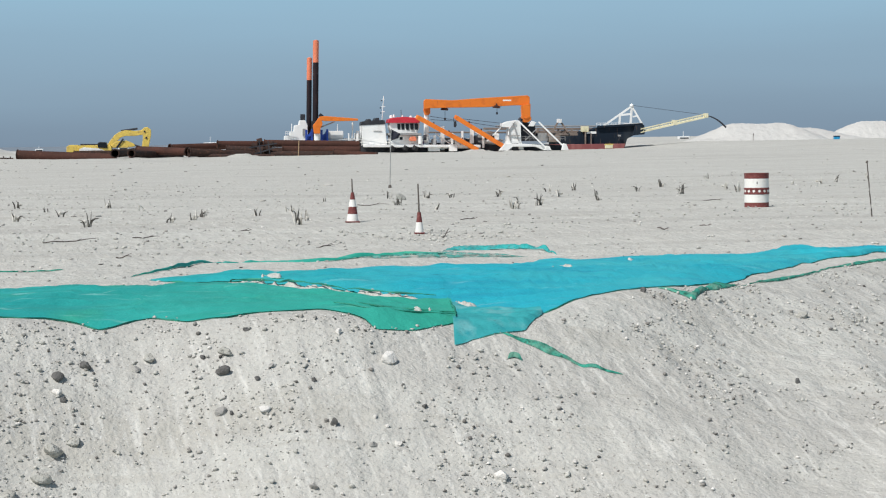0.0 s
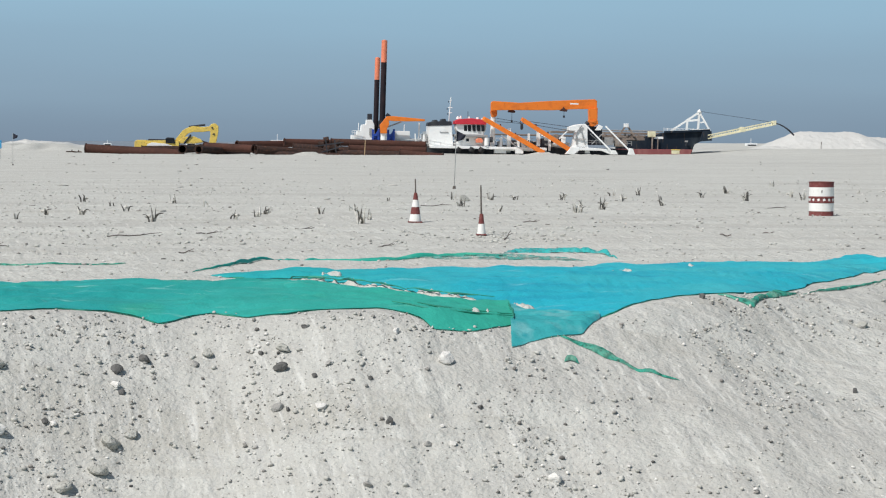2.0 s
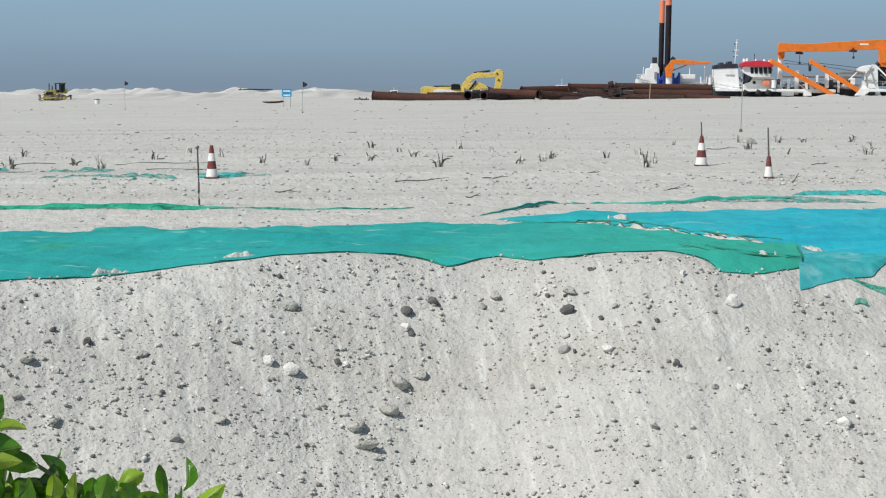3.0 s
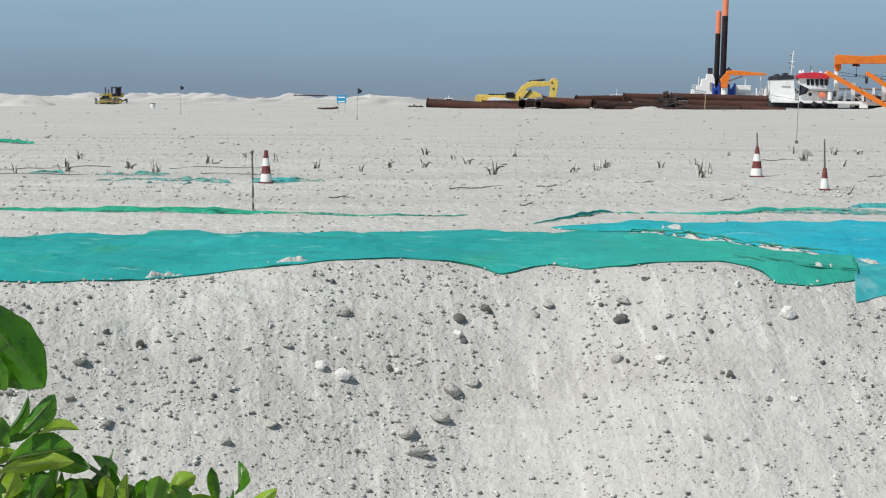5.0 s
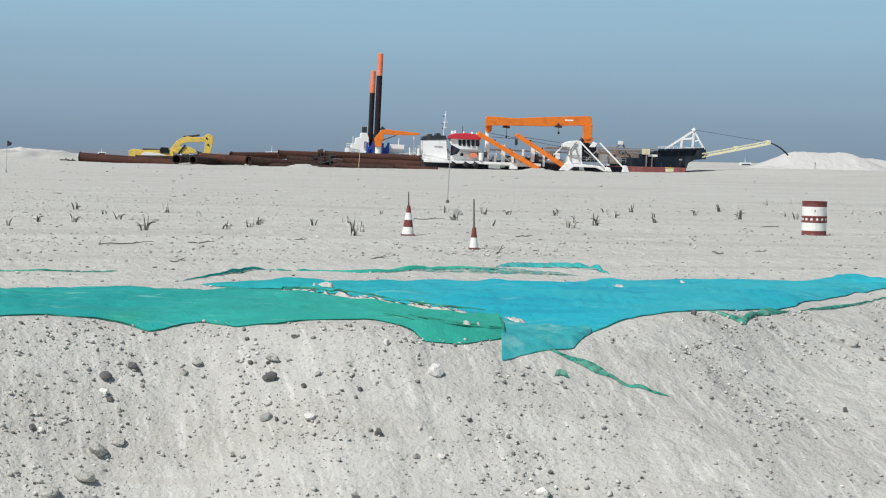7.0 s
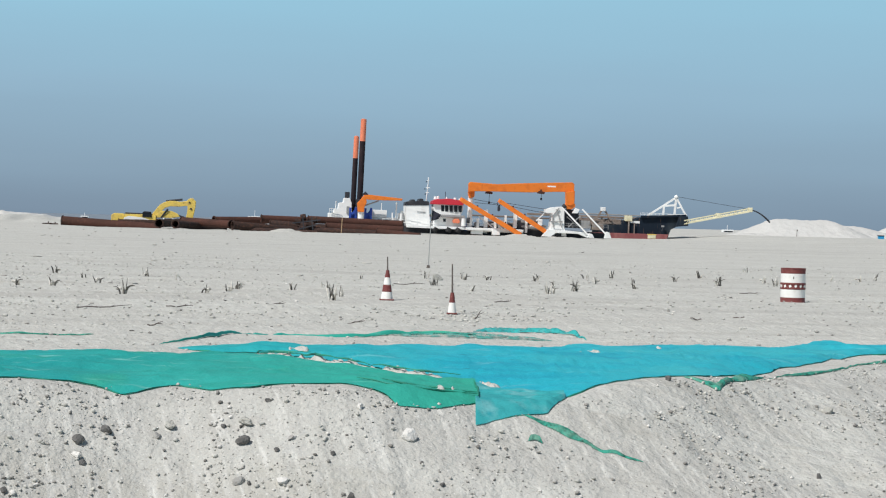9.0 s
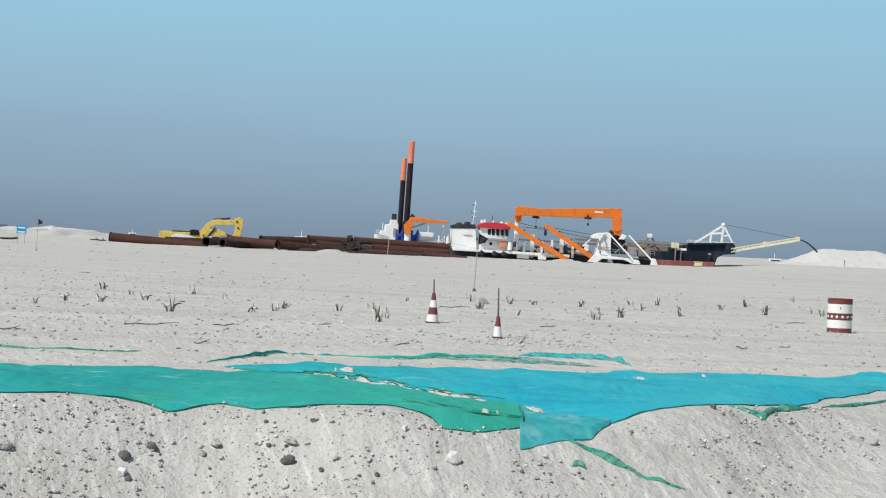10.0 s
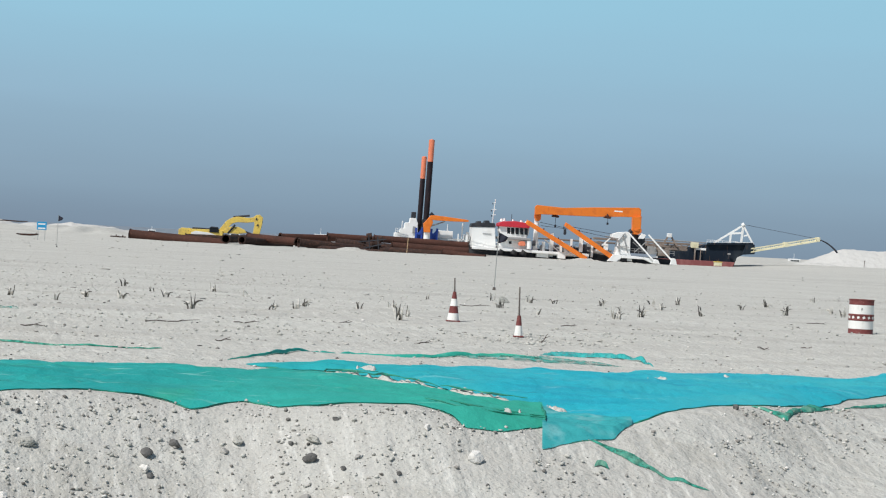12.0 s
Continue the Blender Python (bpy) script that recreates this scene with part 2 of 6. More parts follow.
def height(x, y):
    x, y = np.asarray(x, float), np.asarray(y, float)
    d = edge_of_flat(x) - y
    slope = smooth01(d / 0.5)
    fine = 0.022 * patchy(x * 1.1, y * 1.1) + 0.012 * patchy(x * 3.1 + 9, y * 3.1) + 0.006 * patchy(x * 8, y * 8)
    runs = (0.014 * patchy(x * 3.4 + y * 1.2, y * 0.5) + 0.009 * patchy(x * 8 + y * 2.8, y * 1.1)) * np.interp(x, (2, 6), (1, 0.55))
    flat = 0.026 * patchy(x * 0.25, y * 0.9) + 0.032 * patchy(x * 0.10 + 30, y * 2.1) + 0.014 * patchy(x * 0.2 + 50, y * 5.3) + 0.012 * patchy(x * 1.7, y * 2.2) + 0.05 * patchy(x * 0.05, y * 0.06)
    return bare_height(x, y) + slope * (fine * 1.5 + runs) + (1 - slope) * (0.6 * fine + flat * smooth01((y - edge_of_flat(x)) / 3 + 0.2))


def on_ground(x, y, up=0.0):
    return Vector((x, y, float(height(np.array([x]), np.array([y]))[0]) + up))


def from_grid(name, co, faces_shape, mat, uv=False):
    """A mesh of quads over a grid of points, co in rows."""
    rows, cols = faces_shape
    i = (np.arange(rows - 1)[:, None] * cols + np.arange(cols - 1)).ravel()
    faces = np.stack([i, i + 1, i + cols + 1, i + cols], 1)
    me = bpy.data.meshes.new(name)
    me.vertices.add(len(co))
    me.vertices.foreach_set("co", np.asarray(co, np.float32).ravel())
    me.loops.add(faces.size)
    me.loops.foreach_set("vertex_index", faces.astype(np.int32).ravel())
    me.polygons.add(len(faces))
    me.polygons.foreach_set("loop_start", np.arange(0, faces.size, 4, dtype=np.int32))
    me.update(calc_edges=True)
    me.polygons.foreach_set("use_smooth", np.ones(len(faces), bool))
    me.materials.append(mat)
    return me


def steps(*runs):
    """Coordinates in runs of (from, to, count), joined."""
    out = []
    for a, b, n, power in runs:
        out += list(a + (b - a) * (np.arange(n) / n) ** power)
    return np.array(out + [runs[-1][1]])


gx = steps((-4000, -70, 26, 0.35), (-70, -9.5, 110, 0.8), (-9.5, 11.0, 300, 1), (11.0, 110, 150, 1.25), (110, 4000, 26, 2.5))
gy = steps((-400, -10, 8, 0.4), (-10, 15.5, 20, 1), (15.5, 33, 260, 1), (33, 60, 160, 1.1), (60, 340, 170, 1.4), (340, 480, 20, 1), (480, 4200, 12, 2))
GX, GY = np.meshgrid(gx, gy)
GZ = height(GX, GY)
ground = new("ground", from_grid("ground", np.stack([GX, GY, GZ], -1).reshape(-1, 3), GX.shape, SAND))
tagged(ground, "pale grey dredged sand flat with a stony bank", "ground", kind="structure")

WATER = material("sea", (0.19, 0.22, 0.26), 0.6, spots=((0.05, 0.4, 0.7, (0.23, 0.26, 0.29), (1, 0.2, 1)),), bump=(("noise", 0.6, 0.15),))
me = bpy.data.meshes.new("water")
me.from_pydata([(-4900, 300, -0.9), (4900, 300, -0.9), (4900, 4900, -0.9), (-4900, 4900, -0.9)], [], [(0, 1, 2, 3)])
me.materials.append(WATER)
tagged(new("water", me), "hazy grey-blue sea beyond the sand", "sea", kind="structure")


# ---- helpers for things ----
def part(name, bm, mat, parent=None, label="", smooth=False):
    me = bpy.data.meshes.new(name)
    bm.normal_update()
    bm.to_mesh(me)
    bm.free()
    me.materials.append(mat)
    if smooth:
        me.polygons.foreach_set("use_smooth", np.ones(len(me.polygons), bool))
        me.set_sharp_from_angle(angle=radians(40))
    ob = new(name, me)
    ob.parent = parent
    return tagged(ob, label)


def thing(name, place, label, category, group="", turn=0.0, ry=0.0):
    ob = new(name)
    ob.empty_display_size = 0.2
    ob.matrix_basis = pose(*place, 0, ry, turn)
    return tagged(ob, label, category, group)


def add_box(bm, lo, hi, bevel=0.0, m=None):
    r = bmesh.ops.create_cube(bm, size=1)["verts"]
    lo, hi = Vector(lo), Vector(hi)
    bmesh.ops.scale(bm, vec=hi - lo, verts=r)
    bmesh.ops.translate(bm, vec=(lo + hi) / 2, verts=r)
    if bevel:
        es = {e for v in r for e in v.link_edges}
        got = bmesh.ops.bevel(bm, geom=list(es), offset=bevel, segments=1, affect="EDGES")
        r = list({v for f in got["faces"] for v in f.verts} | {v for v in r if v.is_valid})
    if m is not None:
        bmesh.ops.transform(bm, matrix=m, verts=r)
    return bm


def add_rod(bm, a, b, r0, r1=None, sides=10, caps=True):
    a, b = Vector(a), Vector(b)
    r1 = r0 if r1 is None else r1
    m = Matrix.Translation((a + b) / 2) @ (b - a).to_track_quat("Z", "Y").to_matrix().to_4x4()
    bmesh.ops.create_cone(bm, cap_ends=caps, segments=sides, radius1=r0, radius2=r1, depth=(b - a).length, matrix=m)
    return bm


def add_bar(bm, a, b, w, h=None, up=(0, 0, 1)):
    """A square bar from a to b, w wide and h high."""
    a, b = Vector(a), Vector(b)
    h = h or w
    z = (b - a).normalized()
    x = z.cross(Vector(up)).normalized() if abs(z.dot(Vector(up))) < 0.99 else Vector((1, 0, 0))
    y = z.cross(x)
    vs = [bm.verts.new(p + x * sx * w / 2 + y * sy * h / 2) for p in (a, b) for sx, sy in ((-1, -1), (1, -1), (1, 1), (-1, 1))]
    for f in ((0, 1, 2, 3), (7, 6, 5, 4), (0, 4, 5, 1), (1, 5, 6, 2), (2, 6, 7, 3), (3, 7, 4, 0)):
        bm.faces.new([vs[i] for i in f])
    bmesh.ops.recalc_face_normals(bm, faces=bm.faces)
    return bm


def add_slab(bm, outline, y0, y1):
    """A plate with an outline in x and z, from y0 to y1."""
    front = [bm.verts.new((x, y0, z)) for x, z in outline]
    back = [bm.verts.new((x, y1, z)) for x, z in outline]
    bm.faces.new(front)
    bm.faces.new(back[::-1])
    n = len(outline)
    for i in range(n):
        bm.faces.new((front[i], back[i], back[(i + 1) % n], front[(i + 1) % n]))
    bmesh.ops.recalc_face_normals(bm, faces=bm.faces)
    return bm


def add_lathe(bm, profile, sides=28):
    """A turned shape about z from (radius, height) pairs."""
    rings = []
    for r, z in profile:
        rings.append([bm.verts.new((r * math.cos(2 * math.pi * i / sides), r * math.sin(2 * math.pi * i / sides), z)) for i in range(sides)])
    for p, q in zip(rings, rings[1:]):
        for i in range(sides):
            bm.faces.new((p[i], p[(i + 1) % sides], q[(i + 1) % sides], q[i]))
    bm.faces.new(rings[0][::-1])
    bm.faces.new(rings[-1])
    return bm


def add_tube(bm, points, radius, sides=8):
    pts = [Vector(p) for p in points]
    rings = []
    for i, p in enumerate(pts):
        way = (pts[min(i + 1, len(pts) - 1)] - pts[max(i - 1, 0)]).normalized()
        x = way.cross(Vector((0, 0, 1)))
        x = x.normalized() if x.length > 1e-3 else Vector((1, 0, 0))
        y = way.cross(x)
        r = radius[i] if isinstance(radius, (list, tuple)) else radius
        rings.append([bm.verts.new(p + r * (x * math.cos(2 * math.pi * k / sides) + y * math.sin(2 * math.pi * k / sides))) for k in range(sides)])
    for p, q in zip(rings, rings[1:]):
        for k in range(sides):
            bm.faces.new((p[k], p[(k + 1) % sides], q[(k + 1) % sides], q[k]))
    bm.faces.new(rings[0][::-1])
    bm.faces.new(rings[-1])
    bmesh.ops.recalc_face_normals(bm, faces=bm.faces)
    return bm


BEARING = radians(5.77)


def sight(a, b, d):
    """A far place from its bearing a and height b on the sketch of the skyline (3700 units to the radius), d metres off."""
    lean = radians(-0.9)
    u, v = (a - 784) / 3700, (441 - b) / 3700
    u, v = u * math.cos(lean) - v * math.sin(lean), v * math.cos(lean) + u * math.sin(lean)
    pitch = radians(3.0)
    ahead, up = math.cos(pitch) + v * math.sin(pitch), v * math.cos(pitch) - math.sin(pitch)
    u, up = u / ahead, up / ahead
    return Vector((d * (math.sin(BEARING) + u * math.cos(BEARING)) - 0.06, d * (math.cos(BEARING) - u * math.sin(BEARING)) + 0.09, 1.82 + up * d))


# ---- nets ----
def run_of(points, n):
    p = np.array(points, float)
    s = np.r_[0, np.cumsum(np.hypot(*np.diff(p, axis=0).T))]
    t = np.linspace(0, s[-1], n)
    return np.stack([np.interp(t, s, p[:, 0]), np.interp(t, s, p[:, 1])], 1)


def net(name, top, low, mat, label, n=200, rows=22, lift=0.05, wrinkle=0.036, by_x=True, hem=0.016, ragged=0.06, thin_ends=0.0):
    """A sheet of net lying on the sand between two edges, with folds and a rolled lower hem, dark for the edge's shade.
    """
    top, low = np.array(top, float), np.array(low, float)
    if by_x:
        t = np.linspace(0, 1, n)
        xa, xb = top[0, 0] + t * (top[-1, 0] - top[0, 0]), low[0, 0] + t * (low[-1, 0] - low[0, 0])
        a = np.stack([xa, np.interp(xa, top[:, 0], top[:, 1])], 1)
        b = np.stack([xb, np.interp(xb, low[:, 0], low[:, 1])], 1)
    else:
        a, b = run_of(top, n), run_of(low, n)
    a[:, 1] += ragged * 1.5 * patchy(a[:, 0] * 2.3, a[:, 1] * 0 + 3.3) * np.minimum(1, (a[:, 1] - 18) / 10)
    b[:, 1] += ragged * 0.6 * patchy(b[:, 0] * 3.1, b[:, 1] * 0 + 8.7)
    f = np.linspace(0, 1, rows)[:, None, None]
    xy = b * (1 - f) + a * f
    x, y = xy[..., 0], xy[..., 1]
    folds = 0.5 * patchy(x * 1.3 + 0.6 * y, y * 9 + 11) + patchy(x * 0.9 + 20, y * 2.4) + 0.6 * patchy(x * 3 + y * 1.7, y * 3.4 + 40) + 0.35 * patchy(x * 7, y * 8)
    rim = np.minimum(1, 4 * np.minimum(f[..., 0], 1 - f[..., 0]) + 0.3)
    ends = 1 if not thin_ends else np.sqrt(np.clip(np.minimum(np.linspace(0, 1, n), np.linspace(1, 0, n)) / thin_ends, 0.01, 1))[None, :]
    z = height(x, y) + ends * (lift * np.minimum(1, 0.12 + 6 * np.minimum(f[..., 0], 1 - f[..., 0])) + wrinkle * np.abs(folds) * rim) + 0.004
    ob = new(name, from_grid(name, np.stack([x, y, z], -1).reshape(-1, 3), (rows, n), mat))
    tagged(ob, label, "net")
    # dark tube along the edge: its fold, and the shadow line under it
    if hem:
        bm = bmesh.new()
        pts = [(x[0, i], y[0, i], z[0, i] - 0.01) for i in range(0, n, 2)]
        add_tube(bm, pts, [hem * (0.12 + 1.7 * max(0.0, -0.25 + float(patchy(np.array([p[0] * 2.6]), np.array([0.5]))[0]))) for p in pts], 6)
        part("hem", bm, NET_EDGE, ob, "dark green rolled hem with the edge's shade in its colour", smooth=True)
    return ob


net("ground_net",
    [(-11, 25.3), (-7.45, 25.1), (-6.98, 25.75), (-6.2, 25.6), (-6.14, 26.4), (-5.84, 26.75), (-5.39, 26.4), (-4.7, 26.2), (-4.04, 26.65), (-3.47, 26.8), (-3.22, 27.15),
     (-2.3, 27.3), (-1.6, 27.15), (-1.1, 27.0), (-0.9, 27.55), (-0.15, 27.5), (-0.1, 26.9), (0.2, 26.35), (0.7, 25.8), (1.2, 24.9), (1.69, 24.3), (2.46, 24.35)],
    [(-11, 19.6), (-8, 19.7), (-5.99, 20.05), (-5.4, 20.4), (-4.74, 20.8), (-4.23, 21.15), (-3.66, 21.3), (-3.08, 21.75), (-2.41, 22.25), (-2.05, 22.3), (-1.78, 22.2), (-1.47, 22.05),
     (-1.3, 22.15), (-1.1, 22.4), (-0.92, 22.5), (-0.56, 22.2), (-0.14, 22.2), (0.16, 22.35), (0.82, 22.45), (1.06, 22.26), (1.28, 22.06), (1.42, 21.88), (1.57, 21.92),
     (1.88, 22.05), (2.14, 22.26), (2.34, 22.45)],
    NET_GREEN, "teal green knitted ground net wrinkled over the sand bank's brink", n=330, rows=34)
net("ground_net",
    [(-1.17, 28.5), (-0.69, 28.9), (0.08, 29.0), (0.8, 29.5), (1.45, 29.9), (2.12, 30.2), (2.96, 30.3), (4.0, 30.7), (4.61, 31.3), (5.66, 31.4), (6.29, 31.9), (6.95, 31.7),
     (8.03, 31.8), (8.56, 32.6), (8.9, 33.3), (9.2, 32.3), (10.28, 32.4), (13, 32.8)],
    [(-1.17, 28.3), (-0.67, 27.8), (-0.15, 27.75), (0.22, 27.7), (0.51, 27.3), (0.83, 26.1), (1.23, 25.55), (1.72, 24.7), (2.22, 24.3), (2.5, 24.1), (2.9, 23.2), (3.34, 22.9),
     (3.68, 23.4), (4.16, 23.95), (4.57, 24.35), (4.91, 24.7), (5.3, 24.9), (6.2, 26.1), (6.6, 26.8), (6.98, 27.7), (7.79, 28.95), (8.52, 30.2), (9.96, 31.6), (12.2, 32.2)],
    NET_BLUE, "bright blue knitted ground net spread over the sand flat", n=330, rows=34, hem=0.026, thin_ends=0.08)
net("net_tail", [(2.44, 24.3), (2.6, 23.95), (2.95, 23.35), (3.33, 23.1)], [(2.25, 21.9), (2.46, 22.08), (2.74, 22.24), (3.08, 22.40), (3.33, 22.85)], NET_TAIL,
    "worn turquoise net end hanging down the sand bank", n=80, rows=50, by_x=False, hem=0.007, lift=0.04)


def strip(name, line, width, mat, label, rows=7, n=120, lift=0.055, hem=0.02, wrinkle=0.03, widths=None):
    """A narrow, folded length of net along a line on the sand."""
    p = run_of(line, n)
    w = width * (0.72 + 0.28 * patchy(p[:, 0] * 1.7 + 5, p[:, 1] * 1.3)) * (0.12 + 0.88 * np.sin(np.pi * np.linspace(0, 1, n)) ** 0.6) * (1 + 0.35 * patchy(p[:, 0] * 7, p[:, 1] * 5))
    if widths:
        w = np.interp(np.linspace(0, 1, n), np.linspace(0, 1, len(widths)), widths) * (1 + 0.3 * patchy(p[:, 0] * 9, p[:, 1] * 6))
    low, top = p.copy(), p.copy()
    low[:, 1] -= w / 2
    top[:, 1] += w / 2
    return net(name, top, low, mat, label, n=n, rows=rows, lift=lift, wrinkle=wrinkle, by_x=False, hem=hem, ragged=0.03, thin_ends=0.2)


strip("net_strip", [(-1.48, 29.4), (-0.97, 30.5), (-0.16, 32.2), (0.28, 32.7), (1.25, 32.8), (1.99, 33.3), (2.55, 33.6), (3.36, 33.5)], 0.13, NET_GREEN,
      "narrow teal net strip folded on the sand", hem=0.014, lift=0.04)
strip("net_strip", [(1.9, 33.3), (2.8, 33.2), (3.6, 33.0), (4.2, 32.8), (4.8, 32.6)], 0.8, NET_RAG, "worn pale net strip half buried in sand", hem=0, lift=0.01, widths=(0.1, 0.3, 0.5, 0.8, 0.7, 0.5, 0.2))
strip("net_strip", [(3.39, 34.2), (3.68, 34.9), (4.14, 35.0), (4.46, 34.5), (4.96, 33.7), (5.1, 33.1)], 0.55, NET_THIN, "crumpled worn teal net strip on the sand", lift=0.03, wrinkle=0.06, hem=0.010, widths=(0.05, 0.5, 0.9, 0.7, 0.5, 0.35, 0.3, 0.12))
strip("net_strip", [(-12, 31.6), (-9.28, 31.3), (-8.33, 31.1), (-7.06, 31.2), (-5.8, 31.2), (-5.2, 31.15)], 0.62, NET_FOLD, "long green net strip twisted on the sand", hem=0.04, n=140)
strip("net_strip", [(-5.3, 31.15), (-4.71, 31.1), (-3.64, 30.8), (-3.2, 30.95), (-2.54, 31.15)], 0.10, NET_TORN, "thin green rope of twisted net", hem=0.010, lift=0.02, wrinkle=0.02)
strip("net_strip", [(2.81, 22.27), (2.98, 22.19), (3.21, 22.10), (3.60, 21.89), (4.03, 21.79)], 0.05, NET_TORN, "torn green net strip trailing down the bank", hem=0.006, lift=0.014, wrinkle=0.022, widths=(0.03, 0.06, 0.07, 0.16, 0.04, 0.03, 0.035, 0.035, 0.01))
strip("net_strip", [(-24.6, 73.0), (-23.4, 73.5), (-22.3, 73.3), (-21.3, 72.6)], 1.5, NET_FOLD, "torn green net heap on the far flat", hem=0.02, wrinkle=0.12, n=60)
strip("net_strip", [(2.80, 21.80), (2.88, 21.82), (2.95, 21.78)], 0.02, NET_TORN, "small green net scrap on the bank", n=14, hem=0, wrinkle=0.01)
strip("net_strip", [(6.2, 25.75), (6.66, 26.4), (7.5, 27.3), (8.27, 28.35), (9.32, 29.4), (10.6, 30.3)], 0.08, NET_TORN, "green net border lying along the brink", hem=0.012, lift=0.012, wrinkle=0.016, widths=(0.02, 0.05, 0.12, 0.04, 0.08, 0.16, 0.10, 0.14, 0.05))
strip("net_strip", [(5.0, 24.62), (5.2, 24.5), (5.38, 24.45), (5.6, 24.95), (5.94, 25.55), (6.3, 26.0)], 0.17, NET_TORN, "green net flap hanging in a vee over the brink", hem=0.014, lift=0.03, wrinkle=0.02, widths=(0.05, 0.22, 0.18, 0.10, 0.34, 0.26, 0.04))
# dark tubes along creases and sand gaps, for the shadow lines there
for line in ([(1.02, 22.62), (1.35, 22.36), (1.75, 22.42), (2.1, 22.55), (2.36, 22.62)], [(1.25, 22.75), (1.6, 22.66), (2.0, 22.72), (2.38, 22.8)], [(-0.05, 27.1), (0.45, 26.75), (0.85, 25.95), (1.3, 25.1)], [(1.3, 25.0), (1.8, 24.5), (2.3, 24.35)], [(2.42, 24.2), (2.40, 23.3), (2.33, 22.5)], [(-0.1, 26.85), (-0.08, 27.35), (0.15, 27.5), (0.6, 27.3)]):
    p = run_of(line, 30)
    pts = [on_ground(x, y, 0.074) for x, y in p]
    ob = part("net_fold_shade", add_tube(bmesh.new(), pts, [0.005 + 0.012 * abs(math.sin(7.3 * q.x)) * math.sin(math.pi * k / 29) for k, q in enumerate(pts)], 6), NET_EDGE, None, smooth=True)
    tagged(ob, "dark line on a net for a fold and its shadow", "net")
OLD_ROPE = material("weathered_rope", (0.10, 0.13, 0.115), 0.9, spots=((3.0, 0.5, 0.7, (0.22, 0.24, 0.21), (1, 1, 1)),))
scrap_dice = random.Random(17)
for cx, cy, rx, ry, count in ((-10.7, 44.6, 1.2, 0.6, 5), (-9.8, 41.0, 1.1, 1.0, 7), (-8.2, 41.3, 0.4, 0.3, 2), (-6.8, 41.7, 0.7, 0.5, 5), (-12.5, 45.6, 0.9, 0.6, 3)):
    for _ in range(count):
        x, y = cx + scrap_dice.uniform(-rx, rx), cy + scrap_dice.uniform(-ry, ry)
        half, tilt = scrap_dice.uniform(0.12, 0.5) * (2 if cy > 60 else 1), scrap_dice.uniform(-0.2, 0.2)
        strip("net_scrap", [(x - half, y - tilt), (x, y + 0.1), (x + half, y + tilt)], scrap_dice.uniform(0.15, 0.5) * (2 if cy > 60 else 1), scrap_dice.choice((NET_THIN, NET_RAG, NET_RAG)),
              "torn turquoise net scrap half buried in sand", n=40, hem=0, lift=0.012, wrinkle=0.05)
for line in ([(-17, 47.4), (-14.8, 47.6), (-12.3, 48.1)], [(-10.8, 47.7), (-9.15, 48.5), (-8.6, 48.2)], [(-9.55, 45.2), (-8.34, 45.1), (-7.7, 45.0)], [(-14.5, 44.6), (-12.6, 44.7), (-11.9, 44.5)]):
    p = run_of(line, 40)
    pts = [on_ground(x, y, 0.012 + 0.012 * abs(math.sin(2.3 * x))) for x, y in p]
    ob = part("net_rope", add_tube(bmesh.new(), pts, [0.004 + 0.008 * abs(math.sin(2.1 * q.x)) for q in pts], 6), OLD_ROPE, None, smooth=True)
    tagged(ob, "thin dark rope of net on the sand", "rope")


def drift(line, width, label="pale sand blown over the net", rise=0.078):
    """A low, uneven tongue of sand that comes up through the net."""
    n, rows = 130, 20
    p = run_of(line, n)
    u = np.linspace(0, 1, n)[None, :]
    v = np.linspace(-1, 1, rows)[:, None]
    x = p[None, :, 0] + 0 * v
    y = p[None, :, 1] + v * width * (0.6 + 0.25 * patchy(p[None, :, 0] * 3, p[None, :, 1] * 2))
    top = rise * (1 - v * v) * np.clip(5 * np.minimum(u, 1 - u), 0, 1) - 0.01
    z = height(x, y) + top * (0.72 + 0.55 * patchy(x * 5.5, y * 3.6) + 0.5 * patchy(x * 13, y * 9) + 0.3 * patchy(x * 27, y * 19))
    tagged(new("sand_drift", from_grid("sand_drift", np.stack([x, y, z], -1).reshape(-1, 3), (rows, n), SAND)), label, "sand")


drift([(-0.12, 27.25), (0.15, 27.1), (0.42, 26.9)], 0.28)
drift([(0.38, 26.85), (0.65, 26.4), (0.85, 26.05)], 0.30)
drift([(0.8, 26.2), (1.05, 25.7), (1.22, 25.35)], 0.34)
drift([(1.2, 25.3), (1.5, 24.9), (1.75, 24.6), (2.2, 24.4)], 0.26)
drift([(0.2, 27.9), (0.5, 27.75), (0.7, 27.4)], 0.3)
drift([(1.1, 22.66), (1.4, 22.46), (1.7, 22.54)], 0.10, rise=0.12)
drift([(1.75, 22.66), (1.95, 22.70), (2.15, 22.76)], 0.09, rise=0.12)
drift([(2.48, 24.15), (2.62, 23.9), (2.75, 23.9)], 0.4)
drift([(4.1, 28.5), (4.4, 28.6), (4.7, 28.5)], 0.45)
drift([(5.4, 29.4), (5.8, 29.8), (6.2, 30.0)], 0.3)
drift([(-4.05, 21.46), (-3.75, 21.46), (-3.4, 21.66)], 0.12)
drift([(-5.0, 20.7), (-4.8, 20.84), (-4.6, 20.93)], 0.06)

